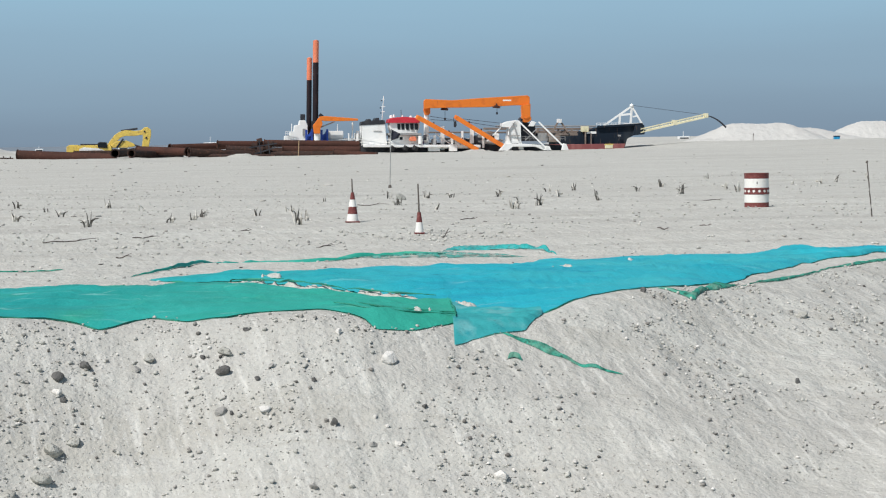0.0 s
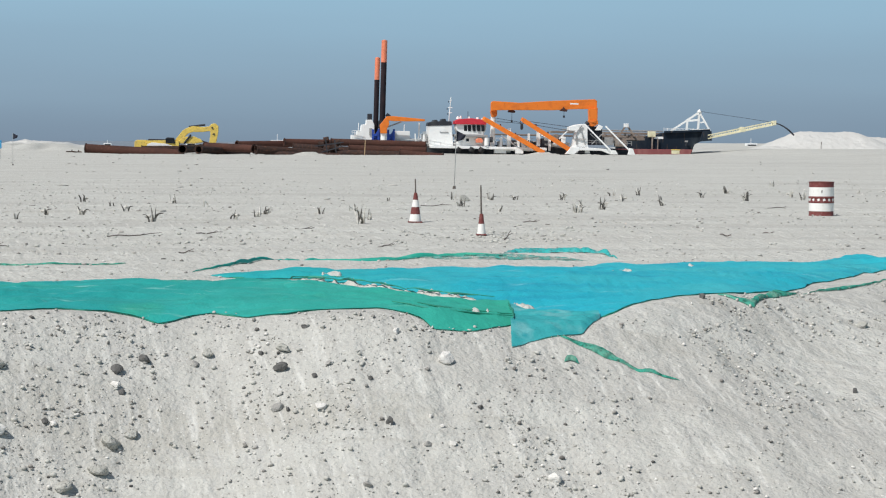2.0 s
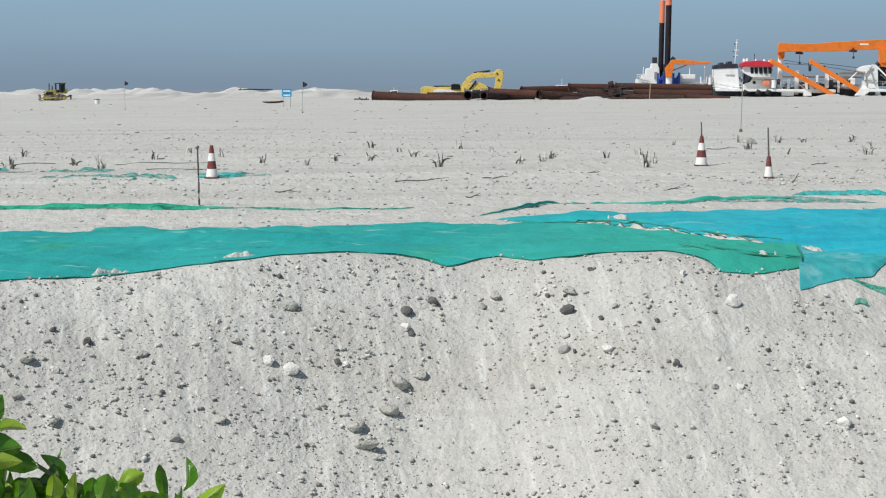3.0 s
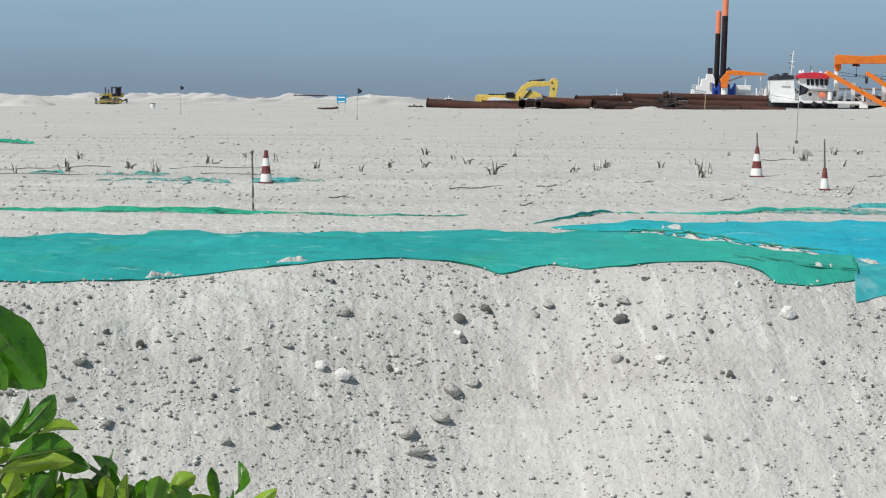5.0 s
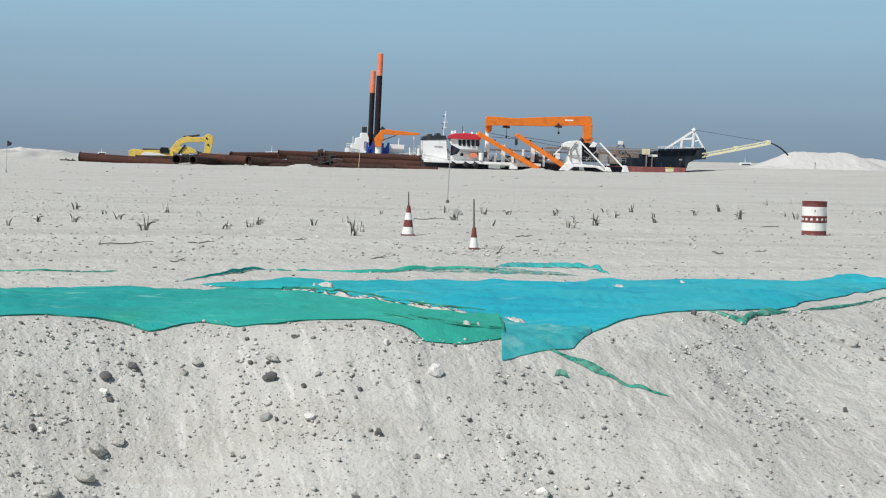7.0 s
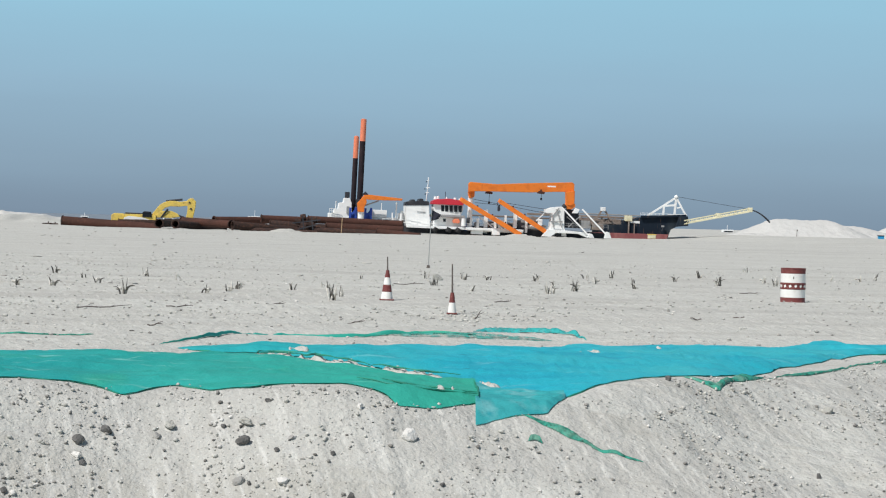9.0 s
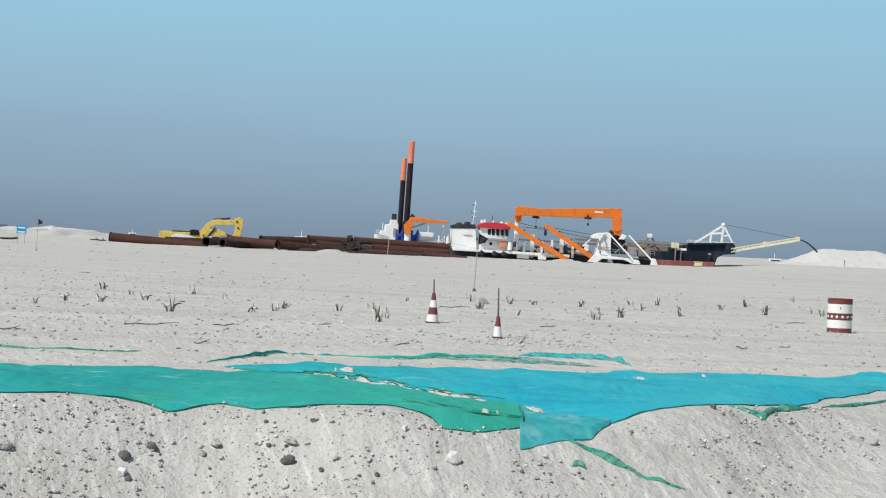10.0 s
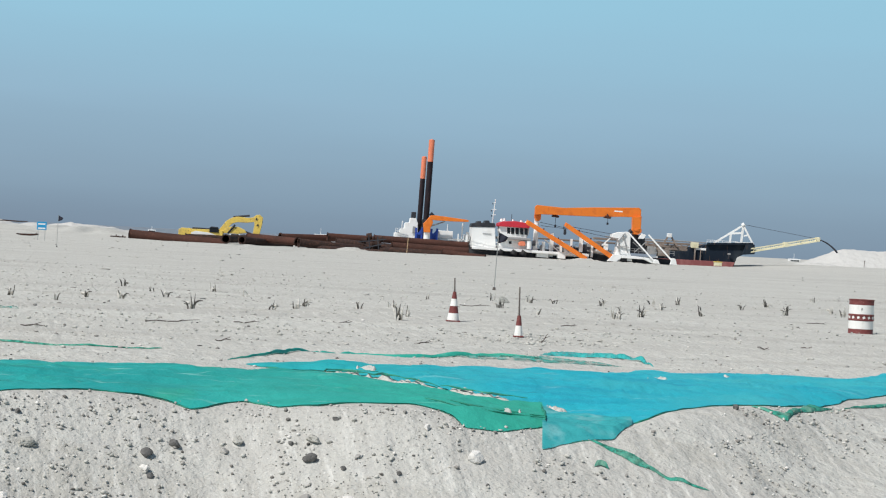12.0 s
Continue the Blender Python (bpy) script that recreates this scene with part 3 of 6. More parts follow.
# ---- stones ----
ROCK_DARK = material("dark_stone", (0.12, 0.117, 0.112), 0.85, spots=((9.0, 0.45, 0.7, (0.20, 0.195, 0.185), (1, 1, 1)),), bump=(("noise", 18.0, 0.02), ("noise", 70.0, 0.006)))
ROCK_GREY = material("grey_stone", (0.34, 0.33, 0.31), 0.88, spots=((9.0, 0.45, 0.7, (0.46, 0.45, 0.42), (1, 1, 1)),), bump=(("noise", 18.0, 0.02), ("noise", 70.0, 0.006)))
# darker than the flat's sand, with small darker spots
CLOD = material("sandy_clod", (0.43, 0.425, 0.385), 0.95, spec=0.1, spots=((9.0, 0.45, 0.7, (0.52, 0.515, 0.475), (1, 1, 1)), (30.0, 0.55, 0.7, (0.30, 0.29, 0.26), (1, 1, 1))), bump=(("noise", 14.0, 0.04), ("noise", 60.0, 0.012)))
ROCK_PALE = material("pale_stone", (0.72, 0.70, 0.66), 0.85, spots=((7.0, 0.5, 0.75, (0.55, 0.53, 0.49), (1, 1, 1)),), bump=(("noise", 18.0, 0.02), ("noise", 70.0, 0.006)))


def rock(x, y, size, mat, label, seed, flat=0.62, crumble=0.06):
    r = random.Random(seed)
    bm = bmesh.new()
    bmesh.ops.create_icosphere(bm, subdivisions=3, radius=0.5)
    off, cuts = Vector((r.uniform(0, 50), r.uniform(0, 50), r.uniform(0, 50))), []
    for _ in range(10):
        n = Vector((r.gauss(0, 1), r.gauss(0, 1), r.gauss(0, 1))).normalized()
        cuts.append((n, r.uniform(0.24, 0.40)))
    for v in bm.verts:
        p = v.co * (1 + 0.22 * noise.noise(v.co * 2.2 + off) + crumble * noise.noise(v.co * 7 + off) + crumble * 0.8 * noise.noise(v.co * 14 + off))
        for n, d in cuts:
            over = p.dot(n) - d
            if over > 0:
                p = p - n * over * 0.95
        v.co = Vector((p.x * 1.05, p.y * 0.9, p.z * flat * 1.15)) * size * 0.9
    ob = part("rock", bm, mat, None, smooth=True)
    ob.matrix_basis = Matrix.Translation(on_ground(x, y, size * flat * 0.20)) @ pose(0, 0, 0, r.uniform(-14, 14) + 24, r.uniform(-16, 16), r.uniform(0, 360))
    return tagged(ob, label, "rock", "rocks on the bank")


DARK = ((-1.82, 21.21, 0.21), (-1.75, 20.93, 0.13), (-1.57, 21.47, 0.19), (-0.18, 21.31, 0.22), (0.07, 21.89, 0.10), (0.89, 20.43, 0.14), (-0.38, 21.59, 0.10),
        (0.16, 21.11, 0.10), (1.63, 21.09, 0.07), (1.82, 20.79, 0.09), (6.08, 22.45, 0.11), (-4.76, 19.63, 0.16), (-3.13, 21.23, 0.10), (-2.44, 20.31, 0.11), (4.73, 24.25, 0.14),
        (-5.1, 19.63, 0.10), (0.73, 21.05, 0.09), (-0.10, 20.72, 0.09))
GREY = ((-0.94, 21.65, 0.16), (-0.16, 21.55, 0.19), (-1.06, 21.49, 0.12), (0.31, 21.25, 0.09), (0.65, 19.57, 0.11), (-1.8, 20.21, 0.24), (-0.2, 20.71, 0.14),
        (-1.62, 20.39, 0.16), (-1.88, 19.83, 0.22), (1.25, 20.17, 0.10), (-4.84, 18.53, 0.17), (-2.95, 20.79, 0.20), (-3.42, 20.09, 0.12), (-3.75, 18.69, 0.13), (-3.41, 19.09, 0.16),
        (-2.18, 19.51, 0.20), (-5.24, 19.11, 0.18), (-5.23, 18.67, 0.12), (-5.72, 18.51, 0.14), (-4.24, 19.59, 0.11), (-2.05, 19.3, 0.22), (6.82, 24.85, 0.17))
PALE = ((-1.82, 21.01, 0.15), (0.23, 20.65, 0.17), (1.53, 21.45, 0.26), (1.02, 21.71, 0.12), (2.46, 19.91, 0.24), (-2.83, 19.99, 0.27), (-3.07, 19.99, 0.19), (-4.97, 19.17, 0.15),
        (1.31, 20.57, 0.08), (1.42, 20.47, 0.07), (-2.35, 20.31, 0.11), (1.51, 20.25, 0.11), (0.34, 21.3, 0.08))
for i, (x, y, size) in enumerate(DARK):
    rock(x, y - 0.04, size * 0.80, ROCK_DARK, "dark grey rounded rock on the sand bank", 100 + i, 0.8)
for i, (x, y, size) in enumerate(GREY):
    rock(x, y, size * 1.15, CLOD if size > 0.15 else ROCK_GREY, "crumbly clod of grey sand on the bank" if size > 0.15 else "grey rock half sunk in the sand bank", 200 + i, 0.5, 0.16)
for i, (x, y, size) in enumerate(PALE):
    rock(x, y - 0.04, size * 0.84, ROCK_PALE, "chalky white rock lying on the sand bank", 300 + i, 0.75, 0.10)


def pebbles(name, count, mat, seed, span, low, high, label, squash=0.6, long=1.0, spin=6.28, sit=0.16):
    """Many small stones strewn over a stretch of the sand, in one mesh."""
    r = np.random.RandomState(seed)
    bm = bmesh.new()
    bmesh.ops.create_icosphere(bm, subdivisions=1, radius=0.5)
    base = np.array([v.co[:] for v in bm.verts])
    tri = np.array([[v.index for v in f.verts] for f in bm.faces])
    bm.free()
    x0, x1, back, ahead = span
    x = r.uniform(x0, x1, count)
    y = edge_of_flat(x) + back + (ahead - back) * r.rand(count)
    clump = patchy(x * 0.8 + 3, y * 0.8) + patchy(x * 2.5, y * 2.5 + 17)
    keep = r.rand(count) < 0.36 + 0.45 * clump + 0.24 * smooth01((2 - x) / 4)
    x, y = x[keep], y[keep]
    n = len(x)
    size = low + (high - low) * r.rand(n) ** 4.5
    z = height(x, y) + size * sit
    shape = base[None] * (1 + 0.28 * r.randn(n, len(base), 1).clip(-1.4, 1.4)) * size[:, None, None] * np.stack([r.uniform(0.8, 1.4, n) * (1 + (long - 1) * r.rand(n)), r.uniform(0.7, 1.1, n), np.full(n, squash)], -1)[:, None]
    a = r.uniform(0, spin, n)
    c, s_ = np.cos(a)[:, None], np.sin(a)[:, None]
    px = shape[..., 0] * c - shape[..., 1] * s_
    py = shape[..., 0] * s_ + shape[..., 1] * c
    co = np.stack([px + x[:, None], py + y[:, None], shape[..., 2] + z[:, None]], -1).reshape(-1, 3)
    faces = (tri[None] + (np.arange(n) * len(base))[:, None, None]).reshape(-1, 3)
    me = bpy.data.meshes.new(name)
    me.vertices.add(len(co))
    me.vertices.foreach_set("co", co.astype(np.float32).ravel())
    me.loops.add(faces.size)
    me.loops.foreach_set("vertex_index", faces.astype(np.int32).ravel())
    me.polygons.add(len(faces))
    me.polygons.foreach_set("loop_start", np.arange(0, faces.size, 3, dtype=np.int32))
    me.update(calc_edges=True)
    me.materials.append(mat)
    tagged(new(name, me), label, "pebbles", kind="stuff")


PEB_DARK = material("dark_pebble", (0.20, 0.19, 0.175), 0.9, island=0.5)
PEB_MID = material("mid_pebble", (0.40, 0.385, 0.355), 0.9, island=0.35)
PEB_SAND = material("sand_lump", (0.50, 0.495, 0.455), 0.95, spec=0.1, island=0.15)
PEB_PALE = material("pale_pebble", (0.68, 0.66, 0.62), 0.9, island=0.15)
pebbles("pebbles", 20000, PEB_SAND, 9, (-8, 12, -5.2, 0.1), 0.013, 0.055, "crumbs and clods of grey sand on the bank", 0.8, sit=0.32)
pebbles("pebbles", 26000, PEB_SAND, 10, (-26, 36, 1.0, 60), 0.014, 0.065, "crumbs and clods of grey sand on the flat", 0.6, sit=0.26)
pebbles("pebbles", 2500, PEB_SAND, 11, (-14, 16, 15, 21), 0.02, 0.085, "row of crumbled sand lumps on the flat", 0.6, sit=0.26)
pebbles("pebbles", 3600, PEB_DARK, 1, (-8, 12, -5.2, 0.2), 0.015, 0.054, "dark grey pebbles strewn over the bank", 0.75, sit=0.28)
pebbles("pebbles", 8500, PEB_MID, 2, (-8, 12, -5.2, 0.3), 0.014, 0.056, "grey pebbles strewn over the bank", 0.75, sit=0.30)
pebbles("pebbles", 5000, PEB_PALE, 3, (-8, 12, -5.2, 0.3), 0.014, 0.050, "pale chalky pebbles strewn over the bank", 0.75, sit=0.28)
pebbles("pebbles", 15000, PEB_MID, 4, (-26, 36, 1.0, 75), 0.016, 0.085, "grey clods scattered over the sand flat", 0.55)
pebbles("pebbles", 5500, PEB_DARK, 5, (-26, 36, 1.0, 65), 0.014, 0.065, "dark clods scattered over the sand flat", 0.5)
pebbles("pebbles", 7000, PEB_PALE, 6, (-26, 36, 1.0, 75), 0.016, 0.075, "pale clods scattered over the sand flat", 0.55)
pebbles("straw", 2600, PEB_DARK, 7, (-26, 36, 1.5, 55), 0.014, 0.045, "dark straw and twig bits strewn over the flat", 0.6, long=3.5, spin=2.5)
pebbles("straw", 3500, PEB_MID, 8, (-60, 80, 30, 225), 0.03, 0.13, "grey straw and clods strewn over the far flat", 0.7, long=3.0, spin=1.5)

pebbles("pebbles", 900, PEB_SAND, 12, (2.4, 5.8, 14.5, 18.5), 0.02, 0.10, "loose sand lumps round a small cone on the flat", 0.45, sit=0.12)
mound = rock(4.95, 62.0, 0.62, CLOD, "grey-green clump of earth beside a flag pole", 411, 0.5, 0.2)
tagged(mound, "grey-green clump of earth beside a flag pole", "clod", "clods on the flat")

# ---- markers on the flat ----
RED = material("faded_red_paint", (0.17, 0.045, 0.042), 0.6, spots=((14.0, 0.55, 0.75, (0.24, 0.085, 0.075), (1, 1, 1)), (40.0, 0.62, 0.7, (0.40, 0.22, 0.19), (1, 1, 1))))
WHITE = material("white_paint", (0.82, 0.81, 0.77), 0.6, spots=((10.0, 0.55, 0.75, (0.68, 0.66, 0.60), (1, 1, 1)), (50.0, 0.66, 0.72, (0.45, 0.40, 0.34), (1, 1, 1))))
DARK_WOOD = material("grey_stick", (0.11, 0.095, 0.085), 0.85, spots=((30.0, 0.45, 0.7, (0.19, 0.165, 0.145), (1, 1, 0.2)),))
PALE_WOOD = material("bare_wood", (0.48, 0.34, 0.20), 0.8, spots=((30.0, 0.45, 0.7, (0.38, 0.26, 0.15), (1, 1, 0.2)),))


def traffic_cone(x, y, high, wide, bands, stick, label, lean=0.0):
    p = on_ground(x, y)
    root = thing("traffic_cone", p, label, "traffic cone", "cones on the flat", ry=lean)
    bm = add_box(bmesh.new(), (-wide * 0.58, -wide * 0.58, 0), (wide * 0.58, wide * 0.58, 0.03), 0.01)
    part("base", bm, RED, root)
    z0, r0, r1 = 0.03, wide / 2, 0.035
    rad = lambda z: r0 + (r1 - r0) * (z - z0) / (high - z0)
    for i in range(bands):
        a, b = z0 + (high - z0) * i / bands, z0 + (high - z0) * (i + 1) / bands
        bm = add_lathe(bmesh.new(), [(rad(a), a), (rad(b), b)], 24)
        part("band", bm, WHITE if i % 2 == 0 else RED, root, smooth=True)
    if stick:
        part("stick", add_rod(bmesh.new(), (0, 0, high - 0.05), (-0.015, 0, high + stick), 0.018, 0.014, 6), DARK_WOOD, root, "dark wooden stick")
    return root


traffic_cone(2.58, 45.85, 0.66, 0.27, 4, 0.30, "faded red and white traffic cone with a stick in its top", 0.8)
traffic_cone(3.55, 40.3, 0.42, 0.17, 2, 0.55, "small red and white cone sunk in sand with a tall stick")
traffic_cone(-7.44, 41.5, 0.66, 0.24, 4, 0.0, "faded red and white traffic cone standing on the sand")


def drum(x, y):
    root = thing("oil_drum", on_ground(x, y, -0.02), "red and white banded steel oil drum standing on the sand", "drum", turn=-14)
    R = 0.305
    for name, mat, prof in (("lower_band", RED, [(R, 0), (R + .008, .015), (R, .03), (R, .135)]), ("white_band", WHITE, [(R, .135), (R, .335)]),
                            ("middle_band", RED, [(R, .335), (R + .012, .35), (R + .012, .37), (R, .385), (R, .455), (R + .012, .47), (R + .012, .49), (R, .505)]),
                            ("white_band", WHITE, [(R, .505), (R, .73)]), ("upper_band", RED, [(R, .73), (R, .84), (R + .009, .85), (R + .009, .868), (R - .012, .868), (R - .015, .85), (.02, .845)])):
        part(name, add_lathe(bmesh.new(), prof, 40), mat, root, smooth=True)
    for k in range(14):
        a = 2 * math.pi * k / 14
        bm = bmesh.new()
        add_box(bm, (-0.03, -0.003, -0.028), (0.03, 0.003, 0.028), 0, pose(math.cos(a) * (R + .004), math.sin(a) * (R + .004), 0.42, 0, 0, math.degrees(a) + 90) @ pose(0, 0, 0, 0, -28, 0))
        part("diamond", bm, WHITE, root)
    part("dent", add_box(bmesh.new(), (-0.012, -R - 0.004, 0.60), (0.012, -R + 0.01, 0.66), 0.004, pose(0, 0, 0, 0, 4, -6)), DARK_WOOD, root, "dark scrape")


drum(13.02, 51.3)


def post(x, y, high, lean, r, mat, label):
    root = thing("wooden_post", on_ground(x, y, -0.05), label, "post", ry=lean)
    bm = bmesh.new()
    add_tube(bm, [(0.006 * math.sin(3.1 * i), 0.004 * math.sin(5 * i), high * i / 7) for i in range(8)], [r * (1 - 0.03 * i) for i in range(8)], 7)
    part("shaft", bm, mat, root, smooth=True)
    part("head", add_rod(bmesh.new(), (-0.02, 0, high - 0.03), (0.02, 0, high + 0.01), r * 1.5, r * 1.2, 7), mat, root)


post(-5.97, 32.1, 0.97, -0.8, 0.017, DARK_WOOD, "thin dark wooden post standing by a net strip")
post(13.79, 44.3, 1.25, -5.0, 0.016, DARK_WOOD, "thin leaning dark post on the sand flat")
FLAG = material("dark_flag_cloth", (0.018, 0.020, 0.032), 0.8, bump=(("noise", 12.0, 0.02),))


def flag(x, y, high, lean):
    root = thing("marker_flag", on_ground(x, y, -0.05), "dark cloth flag on a thin pole in the sand", "flag", "marker flags", ry=lean)
    part("pole", add_rod(bmesh.new(), (0, 0, 0), (0, 0, high), 0.017, 0.013, 7), GREY_METAL, root)
    n, m = 9, 7
    co = []
    for j in range(m):
        for i in range(n):
            u, v = i / (n - 1), j / (m - 1)
            co.append((0.02 + 0.34 * u * (1 - 0.25 * v), 0.05 * math.sin(5 * u + 2 * v), high - 0.02 - 0.42 * v - 0.16 * u * (1 - v) + 0.10 * u * v))
    me = from_grid("cloth", co, (m, n), FLAG)
    ob = new("cloth", me)
    ob.parent = root
    md = ob.modifiers.new("thick", "SOLIDIFY")
    md.thickness = 0.008
    part("knob", add_rod(bmesh.new(), (0, 0, 0.02), (0, 0, 0.16), 0.07, 0.05, 8), DARK_WOOD, root, "dark foot of the pole")


GREY_METAL = material("grey_metal", (0.42, 0.42, 0.41), 0.5, 0.6, spots=((8.0, 0.5, 0.7, (0.28, 0.26, 0.24), (1, 1, 1)),))


flag(5.86, 78.1, 2.25, 2.0)
flag(-19.98, 149.1, 2.35, 0.5)
flag(-40.2, 182.5, 2.6, -0.5)
SIGN_BLUE = material("sign_blue", (0.02, 0.28, 0.55), 0.5, spots=((4.0, 0.5, 0.8, (0.04, 0.36, 0.62), (1, 1, 1)),))
root = thing("sign_board", on_ground(-27.9, 197.2), "blue and white sign board on two thin legs", "sign")
for name, z0, z1, mat in (("blue_panel", 1.0, 1.75, SIGN_BLUE),):
    part(name, add_box(bmesh.new(), (-0.45, -0.02, z0), (0.45, 0.02, z1), 0.006), mat, root)
part("stripe", add_box(bmesh.new(), (-0.33, -0.03, 1.47), (0.33, -0.016, 1.60)), WHITE, root, "white stripe")
part("stripe", add_box(bmesh.new(), (-0.33, -0.03, 1.08), (0.33, -0.016, 1.20)), WHITE, root, "white stripe")
for x in (-0.32, 0.32):
    part("leg", add_rod(bmesh.new(), (x, 0.03, -0.1), (x, 0.03, 1.7), 0.025, sides=6), GREY_METAL, root)
root = thing("wooden_stake", on_ground(8.11, 252.4), "pale wooden stake before the pipes", "stake", ry=3)
part("shaft", add_bar(bmesh.new(), (0, 0, -0.1), (0, 0, 1.85), 0.09), PALE_WOOD, root)
part("tip", add_rod(bmesh.new(), (0, 0, 1.85), (0, 0, 1.95), 0.05, 0.01, 6), PALE_WOOD, root)

# ---- dry tufts and twigs ----
# dark and pale stalks: bleaching, with sun and shadow put into the colour too
TUFT = material("dry_stalk", (0.10, 0.095, 0.085), 0.9, spots=((20.0, 0.5, 0.75, (0.24, 0.23, 0.20), (1, 1, 0.3)),))
TUFT_PALE = material("bleached_sunlit_stalk", (0.66, 0.64, 0.59), 0.9, spots=((20.0, 0.45, 0.7, (0.36, 0.33, 0.28), (1, 1, 0.3)),))


def tuft(x, y, size, seed, stalks):
    r = random.Random(seed)
    root = thing("dry_tuft", on_ground(x, y), "bent dry stalks of a dead plant sticking out of sand", "dead plant", "dead plants in a row")
    for k in range(stalks):
        bm = bmesh.new()
        bx, lean = r.uniform(-0.10, 0.10) * size * 3.0, r.uniform(-0.65, 0.65)
        tall = size * r.uniform(0.55, 1.05)
        w_ = r.uniform(0.009, 0.024)
        pts = []
        droop = r.choice((0.0, 0.1, 0.3, 0.9)) * (1 if lean > 0 else -1)
        for i in range(6):
            u = i / 5
            pts.append((bx + tall * (0.35 * lean * u + 0.45 * droop * u ** 3), 0.04 * math.sin(4 * u + k), tall * (u - 0.42 * abs(droop) * u ** 3) - 0.02))
        add_tube(bm, pts, [w_ * (0.8, 1.1, 1.2, 1.0, 0.8, 0.4)[i] for i in range(6)], 5)
        part("stalk", bm, TUFT_PALE if r.random() < 0.45 else TUFT, root)
    if r.random() < 0.25:
        bm = bmesh.new()
        bmesh.ops.create_icosphere(bm, subdivisions=2, radius=0.045, matrix=Matrix.Translation((r.uniform(-0.1, 0.1), 0.05, size * 0.35)) @ Matrix.Diagonal((1.4, 1, 0.8, 1)))
        for v in bm.verts:
            v.co += v.co.normalized() * 0.02 * noise.noise(v.co * 30)
        part("husk", bm, TUFT_PALE, root, "bleached dry husk")


ROW_RIGHT = ((-6.15, 60.7), (-5.02, 57.2), (-3.19, 46.2), (-3.46, 59.1), (-2.46, 56.6), (-1.45, 47.6), (-0.91, 49.0), (-0.72, 50.0), (0.55, 50.0), (1.39, 52.7), (1.35, 44.9), (1.64, 47.0),
             (2.69, 61.7), (4.97, 66.5), (4.54, 57.8), (5.9, 63.9), (5.14, 52.7), (6.7, 64.0), (8.38, 65.5), (7.07, 52.4), (8.02, 54.6), (10.58, 69.9), (9.88, 63.0), (11.59, 70.7),
             (11.43, 65.4), (10.5, 59.5), (13.26, 67.8), (15.14, 73.2), (13.78, 63.7), (19.0, 82.8), (16.56, 69.3), (16.05, 65.6), (19.42, 71.4), (20.68, 72.3), (21.85, 74.3), (24.69, 79.7))
ROW_LEFT = ((-13.65, 45.0), (-12.8, 45.9), (-11.62, 47.1), (-10.67, 45.6), (-10.61, 51.2), (-11.08, 58.2), (-9.35, 53.6), (-7.69, 49.7), (-6.25, 47.1), (-5.95, 50.1), (-5.15, 50.2), (-14.9, 55.0), (-4.2, 52.0))
for i, (x, y) in enumerate(ROW_RIGHT + ROW_LEFT):
    big = (x, y) in ((-3.19, 46.2), (1.35, 44.9), (7.07, 52.4), (8.02, 54.6), (13.78, 63.7), (-10.67, 45.6), (-12.8, 45.9))
    tuft(x, y, (0.36 if big else 0.26) * (1 + 0.005 * (y - 45)), 700 + i, 9 if big else 3 + i % 4)
TWIGS = ((-3.6, 39.9, -2.6, 40.4), (-1.97, 40.8, -1.46, 41.1), (-1.95, 34.5, -1.7, 34.6), (-0.04, 42.7, 0.36, 43.1), (1.41, 36.7, 1.72, 37.0), (9.28, 41.3, 9.5, 41.15),
         (8.25, 40.4, 8.35, 39.8), (3.9, 39.4, 4.06, 39.7), (3.4, 57.6, 4.3, 58.0), (-5.3, 35.6, -4.9, 35.7), (12.9, 57.0, 13.8, 57.3), (5.0, 46.2, 5.4, 46.4))
for i, (x0, y0, x1, y1) in enumerate(TWIGS):
    up = 0.16 if i == 7 else 0.02
    pts = [on_ground(x0 + (x1 - x0) * u, y0 + (y1 - y0) * u, 0.015 + up * u + 0.012 * math.sin(9 * u + i)) for u in (0, 0.2, 0.4, 0.6, 0.8, 1)]
    root = thing("fallen_twig", pts[0], "thin dark dry twig lying on the sand", "twig", "twigs on the sand")
    part("twig", add_tube(bmesh.new(), [p - pts[0] for p in pts], [0.011, 0.012, 0.012, 0.010, 0.008, 0.005], 6), DARK_WOOD, root, smooth=True)
    part("side_shoot", add_rod(bmesh.new(), pts[3] - pts[0], pts[3] - pts[0] + Vector((0.10, 0.05, 0.04)), 0.008, 0.004, 5), DARK_WOOD, root)

# ---- paints of the far machines ----
ORANGE = material("orange_paint", (0.78, 0.20, 0.025), 0.5, spots=((1.2, 0.5, 0.75, (0.62, 0.15, 0.025), (1, 1, 1)), (6.0, 0.66, 0.76, (0.45, 0.13, 0.04), (1, 1, 0.3))))
SALMON = material("faded_orange_paint", (0.80, 0.24, 0.13), 0.55, spots=((1.0, 0.5, 0.75, (0.66, 0.19, 0.10), (1, 1, 0.4)),))
SHIP_WHITE = material("ship_white", (0.86, 0.86, 0.84), 0.5, spots=((0.8, 0.5, 0.75, (0.76, 0.75, 0.72), (1, 1, 0.4)), (5.0, 0.66, 0.76, (0.50, 0.42, 0.34), (1.5, 1, 0.2))))
SHIP_GREY = material("ship_grey", (0.30, 0.30, 0.30), 0.6, spots=((1.5, 0.5, 0.75, (0.40, 0.38, 0.35), (1, 1, 0.4)), (5.0, 0.6, 0.72, (0.20, 0.15, 0.11), (1, 1, 0.3))))
SHIP_DARK = material("ship_dark", (0.030, 0.032, 0.040), 0.6, spots=((1.0, 0.5, 0.75, (0.06, 0.06, 0.065), (1, 1, 0.4)),))
